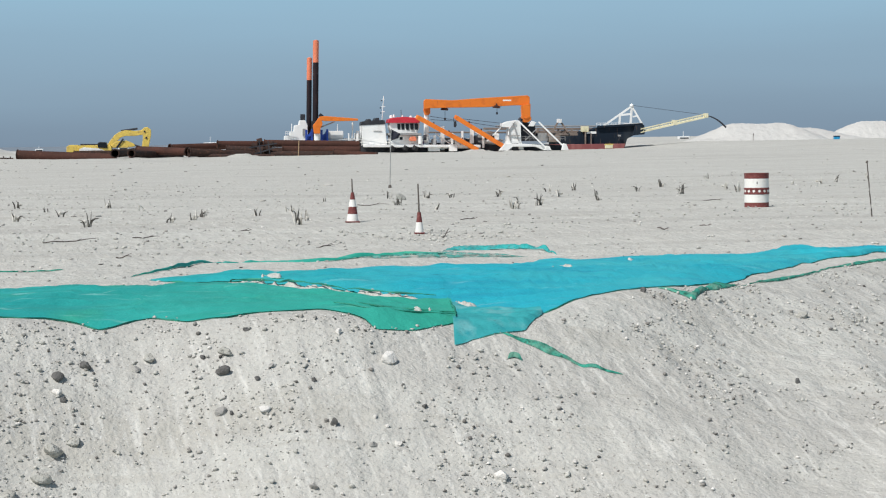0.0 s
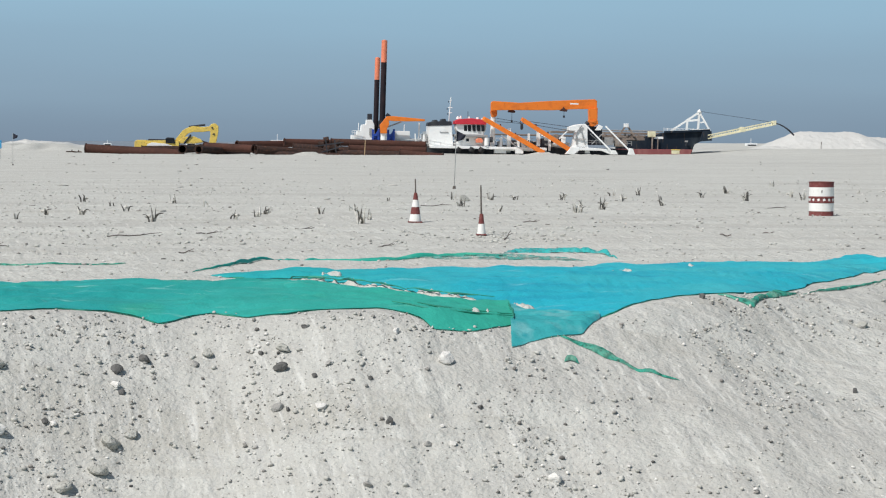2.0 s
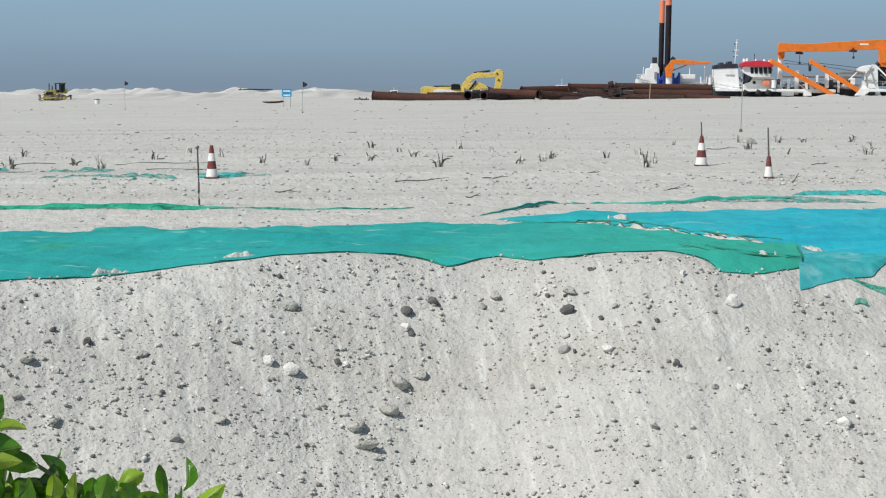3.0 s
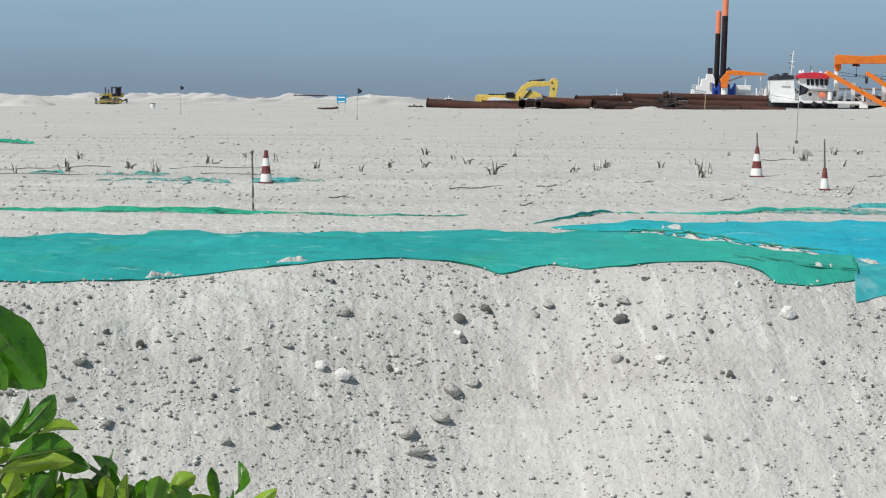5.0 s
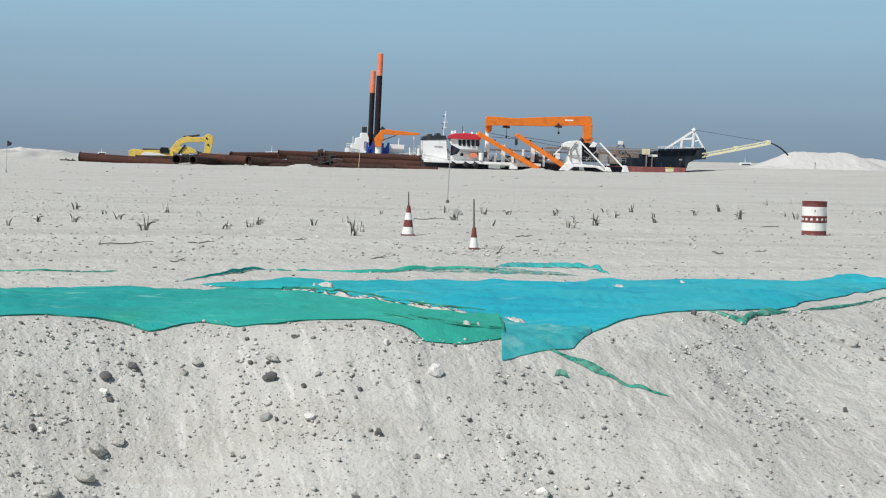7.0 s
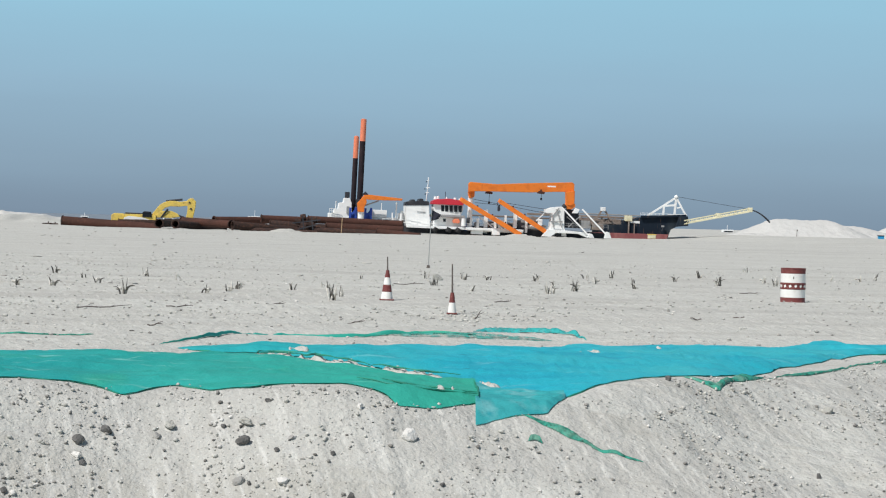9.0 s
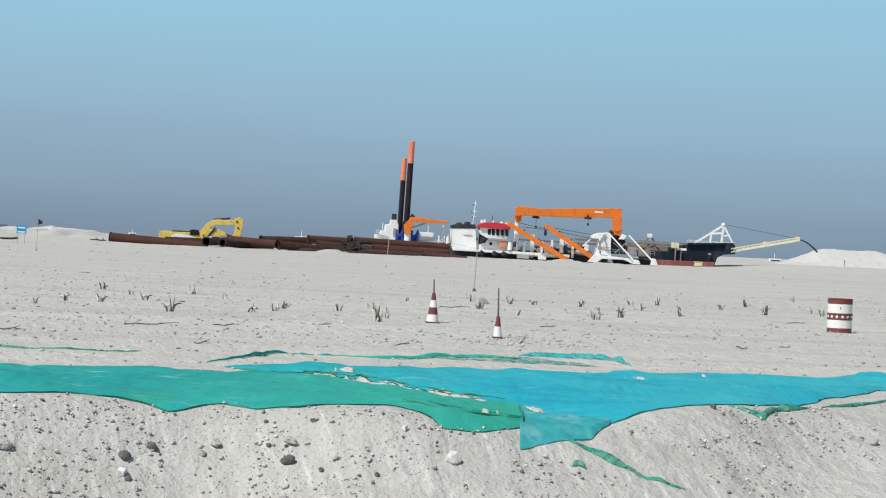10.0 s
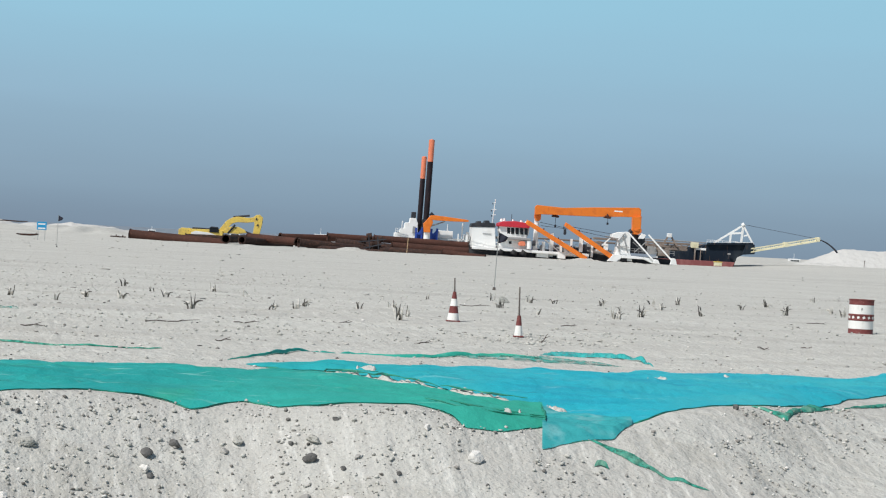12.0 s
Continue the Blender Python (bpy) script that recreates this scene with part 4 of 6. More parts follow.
SPUD_DARK = material("spud_steel", (0.022, 0.017, 0.021), 0.75, spec=0.15, spots=((1.2, 0.5, 0.7, (0.055, 0.032, 0.032), (1, 1, 0.25)),))
NAVY = material("navy_hull", (0.010, 0.018, 0.030), 0.7, spec=0.15, spots=((0.5, 0.5, 0.75, (0.035, 0.045, 0.055), (1, 1, 0.4)), (3.0, 0.62, 0.74, (0.14, 0.09, 0.06), (1.5, 1, 0.2))))
BOOT_RED = material("boot_red", (0.24, 0.075, 0.075), 0.65, spots=((1.0, 0.5, 0.7, (0.32, 0.13, 0.12), (1, 1, 0.4)),))
ROOF_RED = material("roof_red", (0.58, 0.035, 0.055), 0.5, spots=((1.0, 0.5, 0.7, (0.48, 0.03, 0.045), (1, 1, 1)),))
BLUE = material("blue_paint", (0.025, 0.07, 0.36), 0.5, spots=((1.5, 0.5, 0.7, (0.02, 0.045, 0.22), (1, 1, 1)),))
GLASS = material("dark_glass", (0.012, 0.014, 0.018), 0.35, spec=0.25)
RUST = material("rusted_steel", (0.078, 0.031, 0.022), 0.85, spots=((0.7, 0.45, 0.7, (0.048, 0.022, 0.016), (0.4, 1, 1)), (4.0, 0.55, 0.75, (0.12, 0.052, 0.034), (1, 1, 1)), (12.0, 0.62, 0.72, (0.04, 0.025, 0.02), (1, 1, 1))),
    bump=(("noise", 9.0, 0.02),))
RUST_DARK = material("dark_rust", (0.038, 0.021, 0.016), 0.85, spots=((0.9, 0.45, 0.7, (0.035, 0.022, 0.02), (0.4, 1, 1)), (4.0, 0.5, 0.72, (0.11, 0.05, 0.033), (1, 1, 1))), bump=(("noise", 9.0, 0.02),))
BROWN = material("brown_steel", (0.24, 0.19, 0.16), 0.75, spots=((1.2, 0.5, 0.72, (0.33, 0.29, 0.25), (1, 1, 1)),))
YELLOW = material("machine_yellow", (0.76, 0.55, 0.12), 0.5, spots=((1.6, 0.48, 0.72, (0.58, 0.42, 0.13), (1, 1, 1)), (5.0, 0.60, 0.72, (0.25, 0.17, 0.07), (1, 1, 1))))
PALE_YELLOW = material("pale_yellow", (0.74, 0.69, 0.48), 0.6, spots=((1.5, 0.5, 0.75, (0.52, 0.46, 0.28), (1, 1, 1)),))
RUBBER = material("black_rubber", (0.022, 0.022, 0.024), 0.7, spots=((4.0, 0.5, 0.7, (0.06, 0.055, 0.05), (1, 1, 1)),))


class Yard:
    """Parts of a far thing, from outlines on the sketch of the skyline; d is its distance, near and far run from that."""

    def __init__(self, root, d):
        self.root, self.d, self.o = root, d, Vector(root.location)

    def p(self, a, b, dd=0.0):
        return sight(a, b, self.d + dd) - self.o

    def slab(self, name, outline, near, far, mat, parent=None, label="", smooth=False):
        pts = [self.p(a, b) for a, b in outline]
        mid = sum(q.y for q in pts) / len(pts)
        bm = add_slab(bmesh.new(), [(q.x, q.z) for q in pts], mid + near, mid + far)
        if min(far - near, 1) > 0.25:
            bmesh.ops.bevel(bm, geom=bm.edges[:], offset=0.04, segments=1, affect="EDGES")
        return part(name, bm, mat, parent or self.root, label, smooth)

    def box(self, name, a0, b0, a1, b1, near, far, mat, parent=None, label=""):
        return self.slab(name, [(a0, b1), (a1, b1), (a1, b0), (a0, b0)], near, far, mat, parent, label)

    def bar(self, name, a0, b0, a1, b1, w, mat, parent=None, label="", dd=0.0, dd1=None, h=None):
        return part(name, add_bar(bmesh.new(), self.p(a0, b0, dd), self.p(a1, b1, dd if dd1 is None else dd1), w, h), mat, parent or self.root, label)

    def rod(self, name, a0, b0, a1, b1, r, mat, parent=None, label="", dd=0.0, r1=None, sides=14, dd1=None):
        return part(name, add_rod(bmesh.new(), self.p(a0, b0, dd), self.p(a1, b1, dd if dd1 is None else dd1), r, r1, sides), mat, parent or self.root, label, True)

    def rail(self, a0, a1, b, mat, n, dd=0.0, up=11):
        """A handrail: two long bars and its stanchions."""
        for k in (0.5, 1.0):
            self.bar("rail", a0, b - up * k, a1, b - up * k, 0.05, mat, dd=dd)
        for i in range(n + 1):
            a = a0 + (a1 - a0) * i / n
            self.bar("stanchion", a, b, a, b - up, 0.05, mat, dd=dd)


def ground_under(a, d):
    q = sight(a, 262, d)
    return on_ground(q.x, q.y)


# ---- cutter dredger ----
root = thing("cutter_dredger", ground_under(760, 286), "white and orange cutter dredger with two tall spuds", "dredger")
Y = Yard(root, 286)
Y.slab("hull", [(504, 254), (860, 253), (1000, 257), (1000, 270), (504, 270)], 0.5, 9, SHIP_DARK, label="dark low hull")
Y.box("deck_edge", 506, 250, 720, 254, 0.2, 9.2, SHIP_GREY)
Y.box("deck_edge", 642, 256.5, 850, 261, -1.3, 1.5, SHIP_WHITE)
for a, top, mid, low, dd, r in ((559, 72, 111, 252, 3.0, 0.40), (547.5, 103, 142, 252, 6.0, 0.36)):
    s_ = Y.rod("spud", a - 1.2, low, a - 0.3, mid, r, SPUD_DARK, label="dark steel spud pile", dd=dd)
    Y.rod("spud_top", a - 0.3, mid, a, top, r, SALMON, s_, "faded orange upper end", dd=dd)
    Y.rod("cap", a, top + 1, a, top - 1, r * 0.8, SALMON, s_, dd=dd, r1=r * 0.5)
Y.slab("aft_house", [(504, 251), (504, 241), (513, 240), (514, 234), (521, 233), (522, 222), (530, 221), (531, 213), (541, 213), (545, 222), (546, 251)], 1.5, 6, SHIP_WHITE)
Y.box("aft_window", 508, 240, 513, 244, 1.4, 1.6, GLASS)
Y.box("aft_door", 536, 228, 541, 240, 1.4, 1.6, SHIP_GREY)
Y.box("spud_guide", 533, 202, 541, 221, 2.5, 4.5, SHIP_DARK)
Y.box("spud_guide", 541, 224, 552, 252, 4.5, 7.5, RUST_DARK)
Y.box("spud_guide", 553, 214, 566, 228, 2.3, 4.2, SHIP_DARK)
Y.rod("winch", 565, 203, 571, 208, 0.28, SHIP_DARK, dd=2)
Y.rail(505, 521, 241, SHIP_WHITE, 4, dd=1.0, up=8)
Y.rod("aft_pole", 516, 234, 516.3, 219, 0.06, SHIP_WHITE, dd=1.4)
c_ = Y.rod("deck_crane", 561, 251, 561, 236, 0.42, SHIP_WHITE, label="white crane pedestal", dd=-1)
Y.slab("crane_column", [(555, 237), (566, 237), (566, 229), (570, 220), (568, 210), (563, 209), (559, 215), (553, 222)], -1.6, -0.6, ORANGE, c_, "orange slewing column")
Y.slab("crane_jib", [(565, 213.5), (564, 207), (575, 206), (633, 210.5), (633, 214), (600, 215), (575, 215)], -1.4, -0.8, ORANGE, c_, "orange tapering jib")
Y.rod("jib_ram", 566, 226, 592, 216, 0.09, SHIP_GREY, c_, dd=-1.1)
for a0, a1 in ((541, 553), (568, 580)):
    f_ = Y.bar("blue_frame", a0 + 1, 251, a0 + 1, 230, 0.28, BLUE, label="blue steel frame", dd=-0.5)
    Y.bar("upright", a1 - 1, 251, a1 - 1, 229, 0.28, BLUE, f_, dd=-0.5)
    Y.bar("cross", a0, 240, a1, 240, 0.25, BLUE, f_, dd=-0.5)
    Y.bar("brace", a0, 249, a1, 231, 0.25, BLUE, f_, dd=-0.4)
    Y.box("plate", a0 + 2, 238, a1 - 2, 250, -0.3, 0.1, BLUE, f_)
Y.box("deck_container", 579, 232, 608, 246, 0.5, 3, SHIP_WHITE, label="white deck container")
Y.box("low_house", 579, 245, 640, 252, 0.8, 4, SHIP_WHITE)
Y.rod("mast", 623, 251, 624, 217, 0.10, SHIP_WHITE, dd=0)
Y.rod("mast", 597, 233, 597.5, 220, 0.05, SHIP_WHITE, dd=1)
Y.box("vent_locker", 628, 236, 638, 251, 0.4, 2, SHIP_WHITE)
Y.rod("ventilator", 633, 251, 633, 232, 0.2, SHIP_WHITE)
f_ = Y.slab("engine_house", [(641, 258), (639, 222), (681, 220), (685, 258)], -0.6, 4, SHIP_WHITE, label="white engine house")
Y.slab("funnel_top", [(638, 222), (639, 216), (648, 214), (650, 211), (655, 211), (656, 214), (662, 213), (664, 209), (670, 209), (671, 213), (680, 213), (682, 220)], -0.7, 3.5, SHIP_DARK, f_, "black funnel top")
Y.box("louvre", 660, 232, 675, 233, -0.65, -0.55, SHIP_GREY, f_)
m_ = Y.rod("signal_mast", 676, 213, 679, 170, 0.07, SHIP_WHITE, dd=1, r1=0.05)
for b, w in ((176, 2.0), (189, 4), (198, 3)):
    Y.bar("crosstree", 678 - w, b, 678 + w, b, 0.09, SHIP_WHITE, m_, dd=1)
    Y.box("mast_light", 677 - w, b + 1, 678.5 - w, b + 3.5, 0.9, 1.1, SHIP_DARK, m_)
w_ = Y.slab("wheelhouse", [(693, 236), (689, 226), (689, 217), (742, 217), (742, 226), (738, 236)], -0.5, 3.5, SHIP_WHITE, label="white wheelhouse with raked windows")
for a in (694, 702, 709, 717, 725, 733):
    Y.slab("window", [(a + 1, 230), (a, 219), (a + 6, 219), (a + 6.3, 230)], -0.58, -0.47, GLASS, w_)
Y.slab("roof", [(686, 218), (687, 212), (694, 209), (716, 207), (734, 209), (742, 213), (742, 218)], -0.9, 4, ROOF_RED, w_, "crimson roof")
for a, b, r in ((692, 207, 0.26), (697, 206, 0.18), (712, 207, 0.16), (727, 208, 0.26), (735, 209, 0.15)):
    Y.rod("radome", a, b + 2, a, b - 3, r, SHIP_WHITE, w_, dd=1, r1=r * 0.6)
Y.rod("aerial", 710, 207, 709.5, 195, 0.04, SHIP_DARK, w_, dd=1)
Y.slab("bridge_deck", [(686, 240), (745, 240), (745, 236), (686, 236)], -1.2, 4, SHIP_GREY)
Y.box("bridge_house", 690, 240, 742, 258, -0.3, 4, SHIP_WHITE)
Y.box("house_window", 697, 243, 703, 248, -0.4, -0.28, GLASS)
Y.box("house_window", 707, 243, 712, 248, -0.4, -0.28, GLASS)
Y.box("house_door", 686, 244, 691, 257, -0.4, -0.28, SHIP_GREY)
Y.slab("float", [(724, 250), (723, 245), (727, 242), (734, 242), (736, 246), (735, 250)], -1.3, -0.5, SALMON, label="orange work float")
Y.rod("drum", 744, 255, 744.2, 241, 0.32, SHIP_WHITE, dd=-1.2)
Y.rod("hose_reel", 749, 244, 755, 244, 0.38, SHIP_DARK, dd=-1.0)
Y.rail(600, 690, 258, SHIP_WHITE, 9, dd=-0.8)
Y.rail(742, 850, 254, SHIP_WHITE, 12, dd=2.0, up=13)
Y.rod("stern_pole", 618, 254, 617, 236, 0.10, SHIP_WHITE, dd=-0.5)
# gantry of the big deck crane
Y.rod("white_pillar", 754, 262, 754.5, 200, 0.34, SHIP_WHITE, label="white crane pillar", dd=0)
g_ = Y.slab("gantry_beam", [(749, 194), (749, 179), (752, 176), (800, 178), (850, 174), (900, 171), (934, 169), (938, 172), (938, 186), (905, 187), (860, 190), (800, 191), (760, 192)], -0.5, 0.5, ORANGE, label="long orange crane beam")
Y.slab("beam_end", [(749, 194), (761, 190), (761, 201), (758, 204), (751, 204)], -0.45, 0.45, ORANGE, g_)
Y.slab("column", [(922, 187), (938, 184), (938, 207), (940, 212), (934, 217), (926, 217), (921, 212), (923, 206)], -0.55, 0.55, ORANGE, g_, "orange crane column")
Y.rod("collar", 931, 210, 931, 207, 0.72, ORANGE, g_)
for a0, a1, b in ((770, 779, 183), (889, 904, 178)):
    Y.box("lettering_bar", a0, b - 1.2, a1, b + 1.2, -0.53, -0.50, SHIP_WHITE, g_, "plain white marking")
for a, b in ((787, 191), (879, 187)):
    t_ = Y.slab("trolley", [(a - 7, b + 4), (a - 5, b), (a - 3, b), (a - 1, b - 4), (a + 1, b), (a + 6, b + 2), (a + 5, b + 5)], -0.6, 0.6, RUST, g_, "rusty red trolley")
    Y.rod("hook_rope", a + 0.5, b + 4, a + 0.5, b + 20 if a < 800 else b + 14, 0.03, SHIP_DARK, t_)
    Y.rod("hook", a + 0.5, (b + 18 if a < 800 else b + 12), a + 0.5, (b + 22 if a < 800 else b + 16), 0.14, SHIP_DARK, t_)
for a0, b0, a1, b1, w in ((739, 208, 846, 266, 0.62), (807, 208, 892, 260, 0.60)):
    l_ = Y.bar("anchor_boom", a0, b0, a1, b1, 0.6, ORANGE, label="orange anchor boom", dd=-1.5, h=w)
    Y.rod("boom_head", a0 - 1, b0 + 3, a0 + 2, b0 - 3, 0.3, ORANGE, l_, dd=-1.5)
    for u in (0.25, 0.5, 0.72):
        Y.box("lug", a0 + (a1 - a0) * u - 1, b0 + (b1 - b0) * u - 6, a0 + (a1 - a0) * u + 1, b0 + (b1 - b0) * u - 2, -1.7, -1.3, RUST, l_)
Y.rod("anchor_rope", 803, 208, 803, 216, 0.04, SHIP_DARK, dd=-1.5)
Y.slab("anchor_block", [(801, 225), (801, 216), (805, 215), (806, 223), (804, 226)], -1.7, -1.3, SHIP_DARK)
for a0, b0, a1, b1 in ((760, 206, 890, 226), (812, 210, 900, 220), (762, 212, 830, 216)):
    Y.rod("stay", a0, b0, a1, b1, 0.03, SHIP_DARK, dd=-0.5, sides=6)
for a, b0, b1, w in ((783, 224, 266, 0.5), (835, 225, 254, 0.5), (800, 236, 262, 0.3), (769, 240, 262, 0.35), (818, 232, 262, 0.3), (855, 234, 262, 0.3)):
    Y.bar("deck_post", a, b1, a, b0, w, SHIP_WHITE, dd=0.3)
Y.box("deck_locker", 794, 256, 808, 268, -1, 0.5, SHIP_WHITE)
Y.box("deck_locker", 757, 258, 778, 268, -0.8, 0.5, SHIP_WHITE)
Y.box("pump_casing", 838, 240, 884, 258, 0.5, 3, SHIP_DARK)
Y.rod("dredge_pipe", 780, 249, 890, 252, 0.42, SHIP_GREY, dd=0.8)
for a in (692, 716, 733):
    Y.rod("fender", a, 266, a + 4, 259, 0.4, RUBBER, dd=-1.4)
Y.box("catwalk", 760, 233, 1000, 236, 4, 5, BROWN)
for i, (a, b0, w, hgt, mat) in enumerate(((700, 252, 8, 12, SHIP_GREY), (712, 256, 10, 10, SHIP_DARK), (724, 252, 9, 14, SHIP_WHITE), (746, 250, 10, 12, BLUE), (764, 246, 9, 14, SHIP_GREY), (790, 244, 8, 14, SHIP_DARK),
                                       (806, 240, 10, 20, SHIP_GREY), (822, 246, 9, 16, SHIP_DARK), (846, 236, 14, 8, SHIP_GREY), (862, 232, 10, 10, BROWN), (876, 236, 8, 12, SHIP_WHITE))):
    Y.slab("deck_gear", [(a, b0 + hgt), (a, b0 + 2), (a + w * 0.3, b0), (a + w, b0 + 1), (a + w, b0 + hgt)], 0.2 + 0.1 * (i % 3), 1.6, mat)
for a0, b0, a1, b1 in ((690, 262, 760, 256), (760, 262, 850, 262), (800, 236, 830, 262), (770, 236, 806, 262), (840, 234, 880, 250), (862, 250, 886, 226)):
    Y.bar("deck_brace", a0, b0, a1, b1, 0.16, SHIP_WHITE, dd=-0.3)
# white A-frame at the head
t_ = Y.slab("head_tower", [(889, 265), (896, 250), (899, 226), (887, 225), (887, 219), (898, 215), (914, 213), (920, 216), (921, 250), (926, 265)], -1, 1.5, SHIP_WHITE, label="white winch tower")
# dark plate on the face for the shade inside a gap
Y.box("gap_shade_plate", 904, 254, 916, 265, -1.1, -0.9, SHIP_DARK, t_)
Y.slab("tower_foot", [(880, 267), (890, 254), (925, 255), (960, 257), (972, 266), (960, 266), (945, 260), (905, 260), (896, 267)], -1.6, -0.6, SHIP_WHITE, t_)
for a0, b0, a1, b1 in ((917, 214, 970, 266), (953, 216, 1000, 262)):
    Y.bar("strut", a0, b0, a1, b1, 0.20, SHIP_WHITE, t_, dd=-1.6)
    Y.slab("strut_foot", [(a1 - 10, 266), (a1 - 7, b1 - 8), (a1 - 1, b1 - 7), (a1 + 3, 266)], -1.8, -1.3, SHIP_WHITE, t_)
# grey bars laid on the tower for the shade in its gaps
for a0, b0, a1, b1 in ((901, 228, 903, 250), (908, 218, 918, 250), (898, 240, 920, 240), (900, 232, 912, 216), (926, 230, 946, 246), (930, 248, 950, 228)):
    Y.bar("gap_shade_bar", a0, b0, a1, b1, 0.13, SHIP_GREY, t_, dd=-1.12)
Y.slab("winch_house", [(918, 250), (920, 222), (928, 216), (948, 220), (950, 250)], 0.5, 3, SHIP_DARK)
Y.slab("head_plate", [(934, 224), (940, 214), (948, 217), (944, 224)], -0.6, 0.2, SHIP_WHITE)
Y.rod("sheave", 919, 214, 923, 210, 0.3, SHIP_DARK, dd=-0.5)
Y.rail(922, 1000, 250, SHIP_GREY, 10, dd=-0.6, up=8)
Y.box("deck_box", 952, 236, 968, 250, 0, 2, SHIP_GREY)
Y.box("deck_box", 972, 240, 992, 252, 0.3, 2, BROWN)

# ---- hopper ship ----
root = thing("hopper_ship", ground_under(1070, 300), "dark blue hopper ship with red underside and white bow gantry", "ship")
Y = Yard(root, 300)
Y.slab("hull", [(985, 262), (985, 243), (1023, 240), (1024, 233), (1046, 231), (1056, 226), (1090, 224), (1138, 221), (1140, 238), (1122, 240), (1111, 246), (1106, 262)], 0, 8, NAVY, label="navy blue hull")
Y.slab("boot_top", [(975, 270), (975, 256), (1105, 254.5), (1102, 264), (1098, 270)], -1.3, 7, BOOT_RED, label="dull red underwater hull")
Y.slab("bulwark", [(1056, 227), (1056, 223), (1092, 221), (1138, 218), (1138, 222)], -0.2, 0.2, NAVY)
Y.box("name_bar", 1038, 233, 1055, 237, -0.2, 0.0, SHIP_WHITE, label="plain white marking on the hull")
Y.slab("stem_plate", [(1118, 240), (1124, 222), (1139, 221), (1140, 238)], -0.6, 0.0, NAVY)
Y.rod("anchor", 1095, 249, 1097, 241, 0.08, SHIP_DARK, dd=-0.4)
Y.box("anchor_fluke", 1093, 239, 1098, 242, -0.5, -0.1, SHIP_GREY)
Y.box("coaming", 858, 226, 1060, 230, 2, 3, BROWN, label="long pale brown hatch coaming")
Y.box("coaming_rail", 880, 222, 1062, 224.5, 2.5, 3, SHIP_GREY)
Y.box("hopper_wall", 948, 231, 1024, 246, 1, 6, BROWN)
for a in range(952, 1024, 12):
    Y.bar("rib", a, 246, a, 228, 0.22, BROWN, dd=0.6)
    Y.bar("rib_brace", a, 246, a + 12, 230, 0.14, BROWN, dd=0.6)
Y.bar("stringer", 946, 238, 1026, 238, 0.3, BROWN, dd=0.5)
Y.bar("davit", 976, 236, 989, 214, 0.25, BROWN, dd=0.2)
Y.bar("davit", 1005, 234, 991, 214, 0.25, BROWN, dd=0.2)
Y.box("davit_head", 986, 211, 994, 218, -0.2, 0.6, SHIP_WHITE)
Y.box("yellow_box", 1028, 224, 1041, 234, -0.6, 0.4, PALE_YELLOW, label="pale yellow deck box")
Y.bar("hanging_line", 1036, 234, 1036, 260, 0.18, BROWN, dd=-0.5)
Y.bar("hanging_line", 1046, 236, 1046, 258, 0.12, BROWN, dd=-0.5)
g_ = Y.bar("bow_gantry", 1116, 221, 1118, 187, 0.29, SHIP_WHITE, label="white bow gantry", dd=0.5)
Y.bar("gantry_leg", 1068, 223, 1117, 189, 0.27, SHIP_WHITE, g_, dd=0.5)
Y.bar("gantry_leg", 1137, 221, 1119, 190, 0.25, SHIP_WHITE, g_, dd=0.5)
Y.bar("gantry_cross", 1098, 204, 1117, 202, 0.28, SHIP_WHITE, g_, dd=0.5)
Y.bar("gantry_post", 1096, 222, 1097, 204, 0.28, SHIP_WHITE, g_, dd=0.5)
Y.bar("gantry_cross", 1105, 220, 1138, 219, 0.24, SHIP_WHITE, g_, dd=0.5)
Y.bar("gantry_brace", 1120, 207, 1128, 205, 0.2, SHIP_WHITE, g_, dd=0.5)
Y.rod("gantry_head", 1116, 189, 1120, 186, 0.28, SHIP_WHITE, g_, dd=0.5)
Y.rail(1056, 1110, 223, SHIP_WHITE, 8, dd=0.1, up=5)
Y.rod("stay", 1120, 187, 1250, 204, 0.025, SHIP_DARK, dd=0.5, sides=6)
root = thing("buoy_crate", ground_under(1078, 292), "small yellow crate at the waterline", "crate")
Y = Yard(root, 292)
Y.box("body", 1071, 256, 1084, 263, -0.4, 0.4, PALE_YELLOW)
Y.box("lid", 1070, 255, 1085, 256.5, -0.45, 0.45, YELLOW)

# ---- discharge boom ----
root = thing("discharge_boom", ground_under(1150, 300), "pale yellow lattice discharge boom with a curved spout", "conveyor")
Y = Yard(root, 300)
for dd in (-0.5, 0.5):
    Y.bar("lower_chord", 1128, 236, 1250, 208, 0.16, PALE_YELLOW, dd=dd)
    Y.bar("upper_chord", 1128, 230, 1250, 202, 0.16, PALE_YELLOW, dd=dd)
for i in range(16):
    a = 1130 + 7.5 * i
    b = 235.5 - 28 * (a - 1128) / 122
    Y.bar("lacing", a, b, a + 3.7, b - 6.5, 0.10, PALE_YELLOW, dd=-0.5)
    Y.bar("lacing", a + 3.7, b - 6.5, a + 7.5, b - 1.7, 0.10, PALE_YELLOW, dd=-0.5)
Y.rod("delivery_pipe", 1128, 235, 1250, 207, 0.14, PALE_YELLOW, dd=0)
Y.box("end_guard", 1246, 201, 1252, 209, -0.7, 0.7, PALE_YELLOW)
Y.box("trestle", 1190, 213, 1197, 222, -0.6, 0.6, PALE_YELLOW)
pts = [Y.p(1250 + 35 * u, 205 + 4 * u + 17 * u * u, 0) for u in (0, 0.15, 0.3, 0.45, 0.6, 0.75, 0.9, 1.0)]
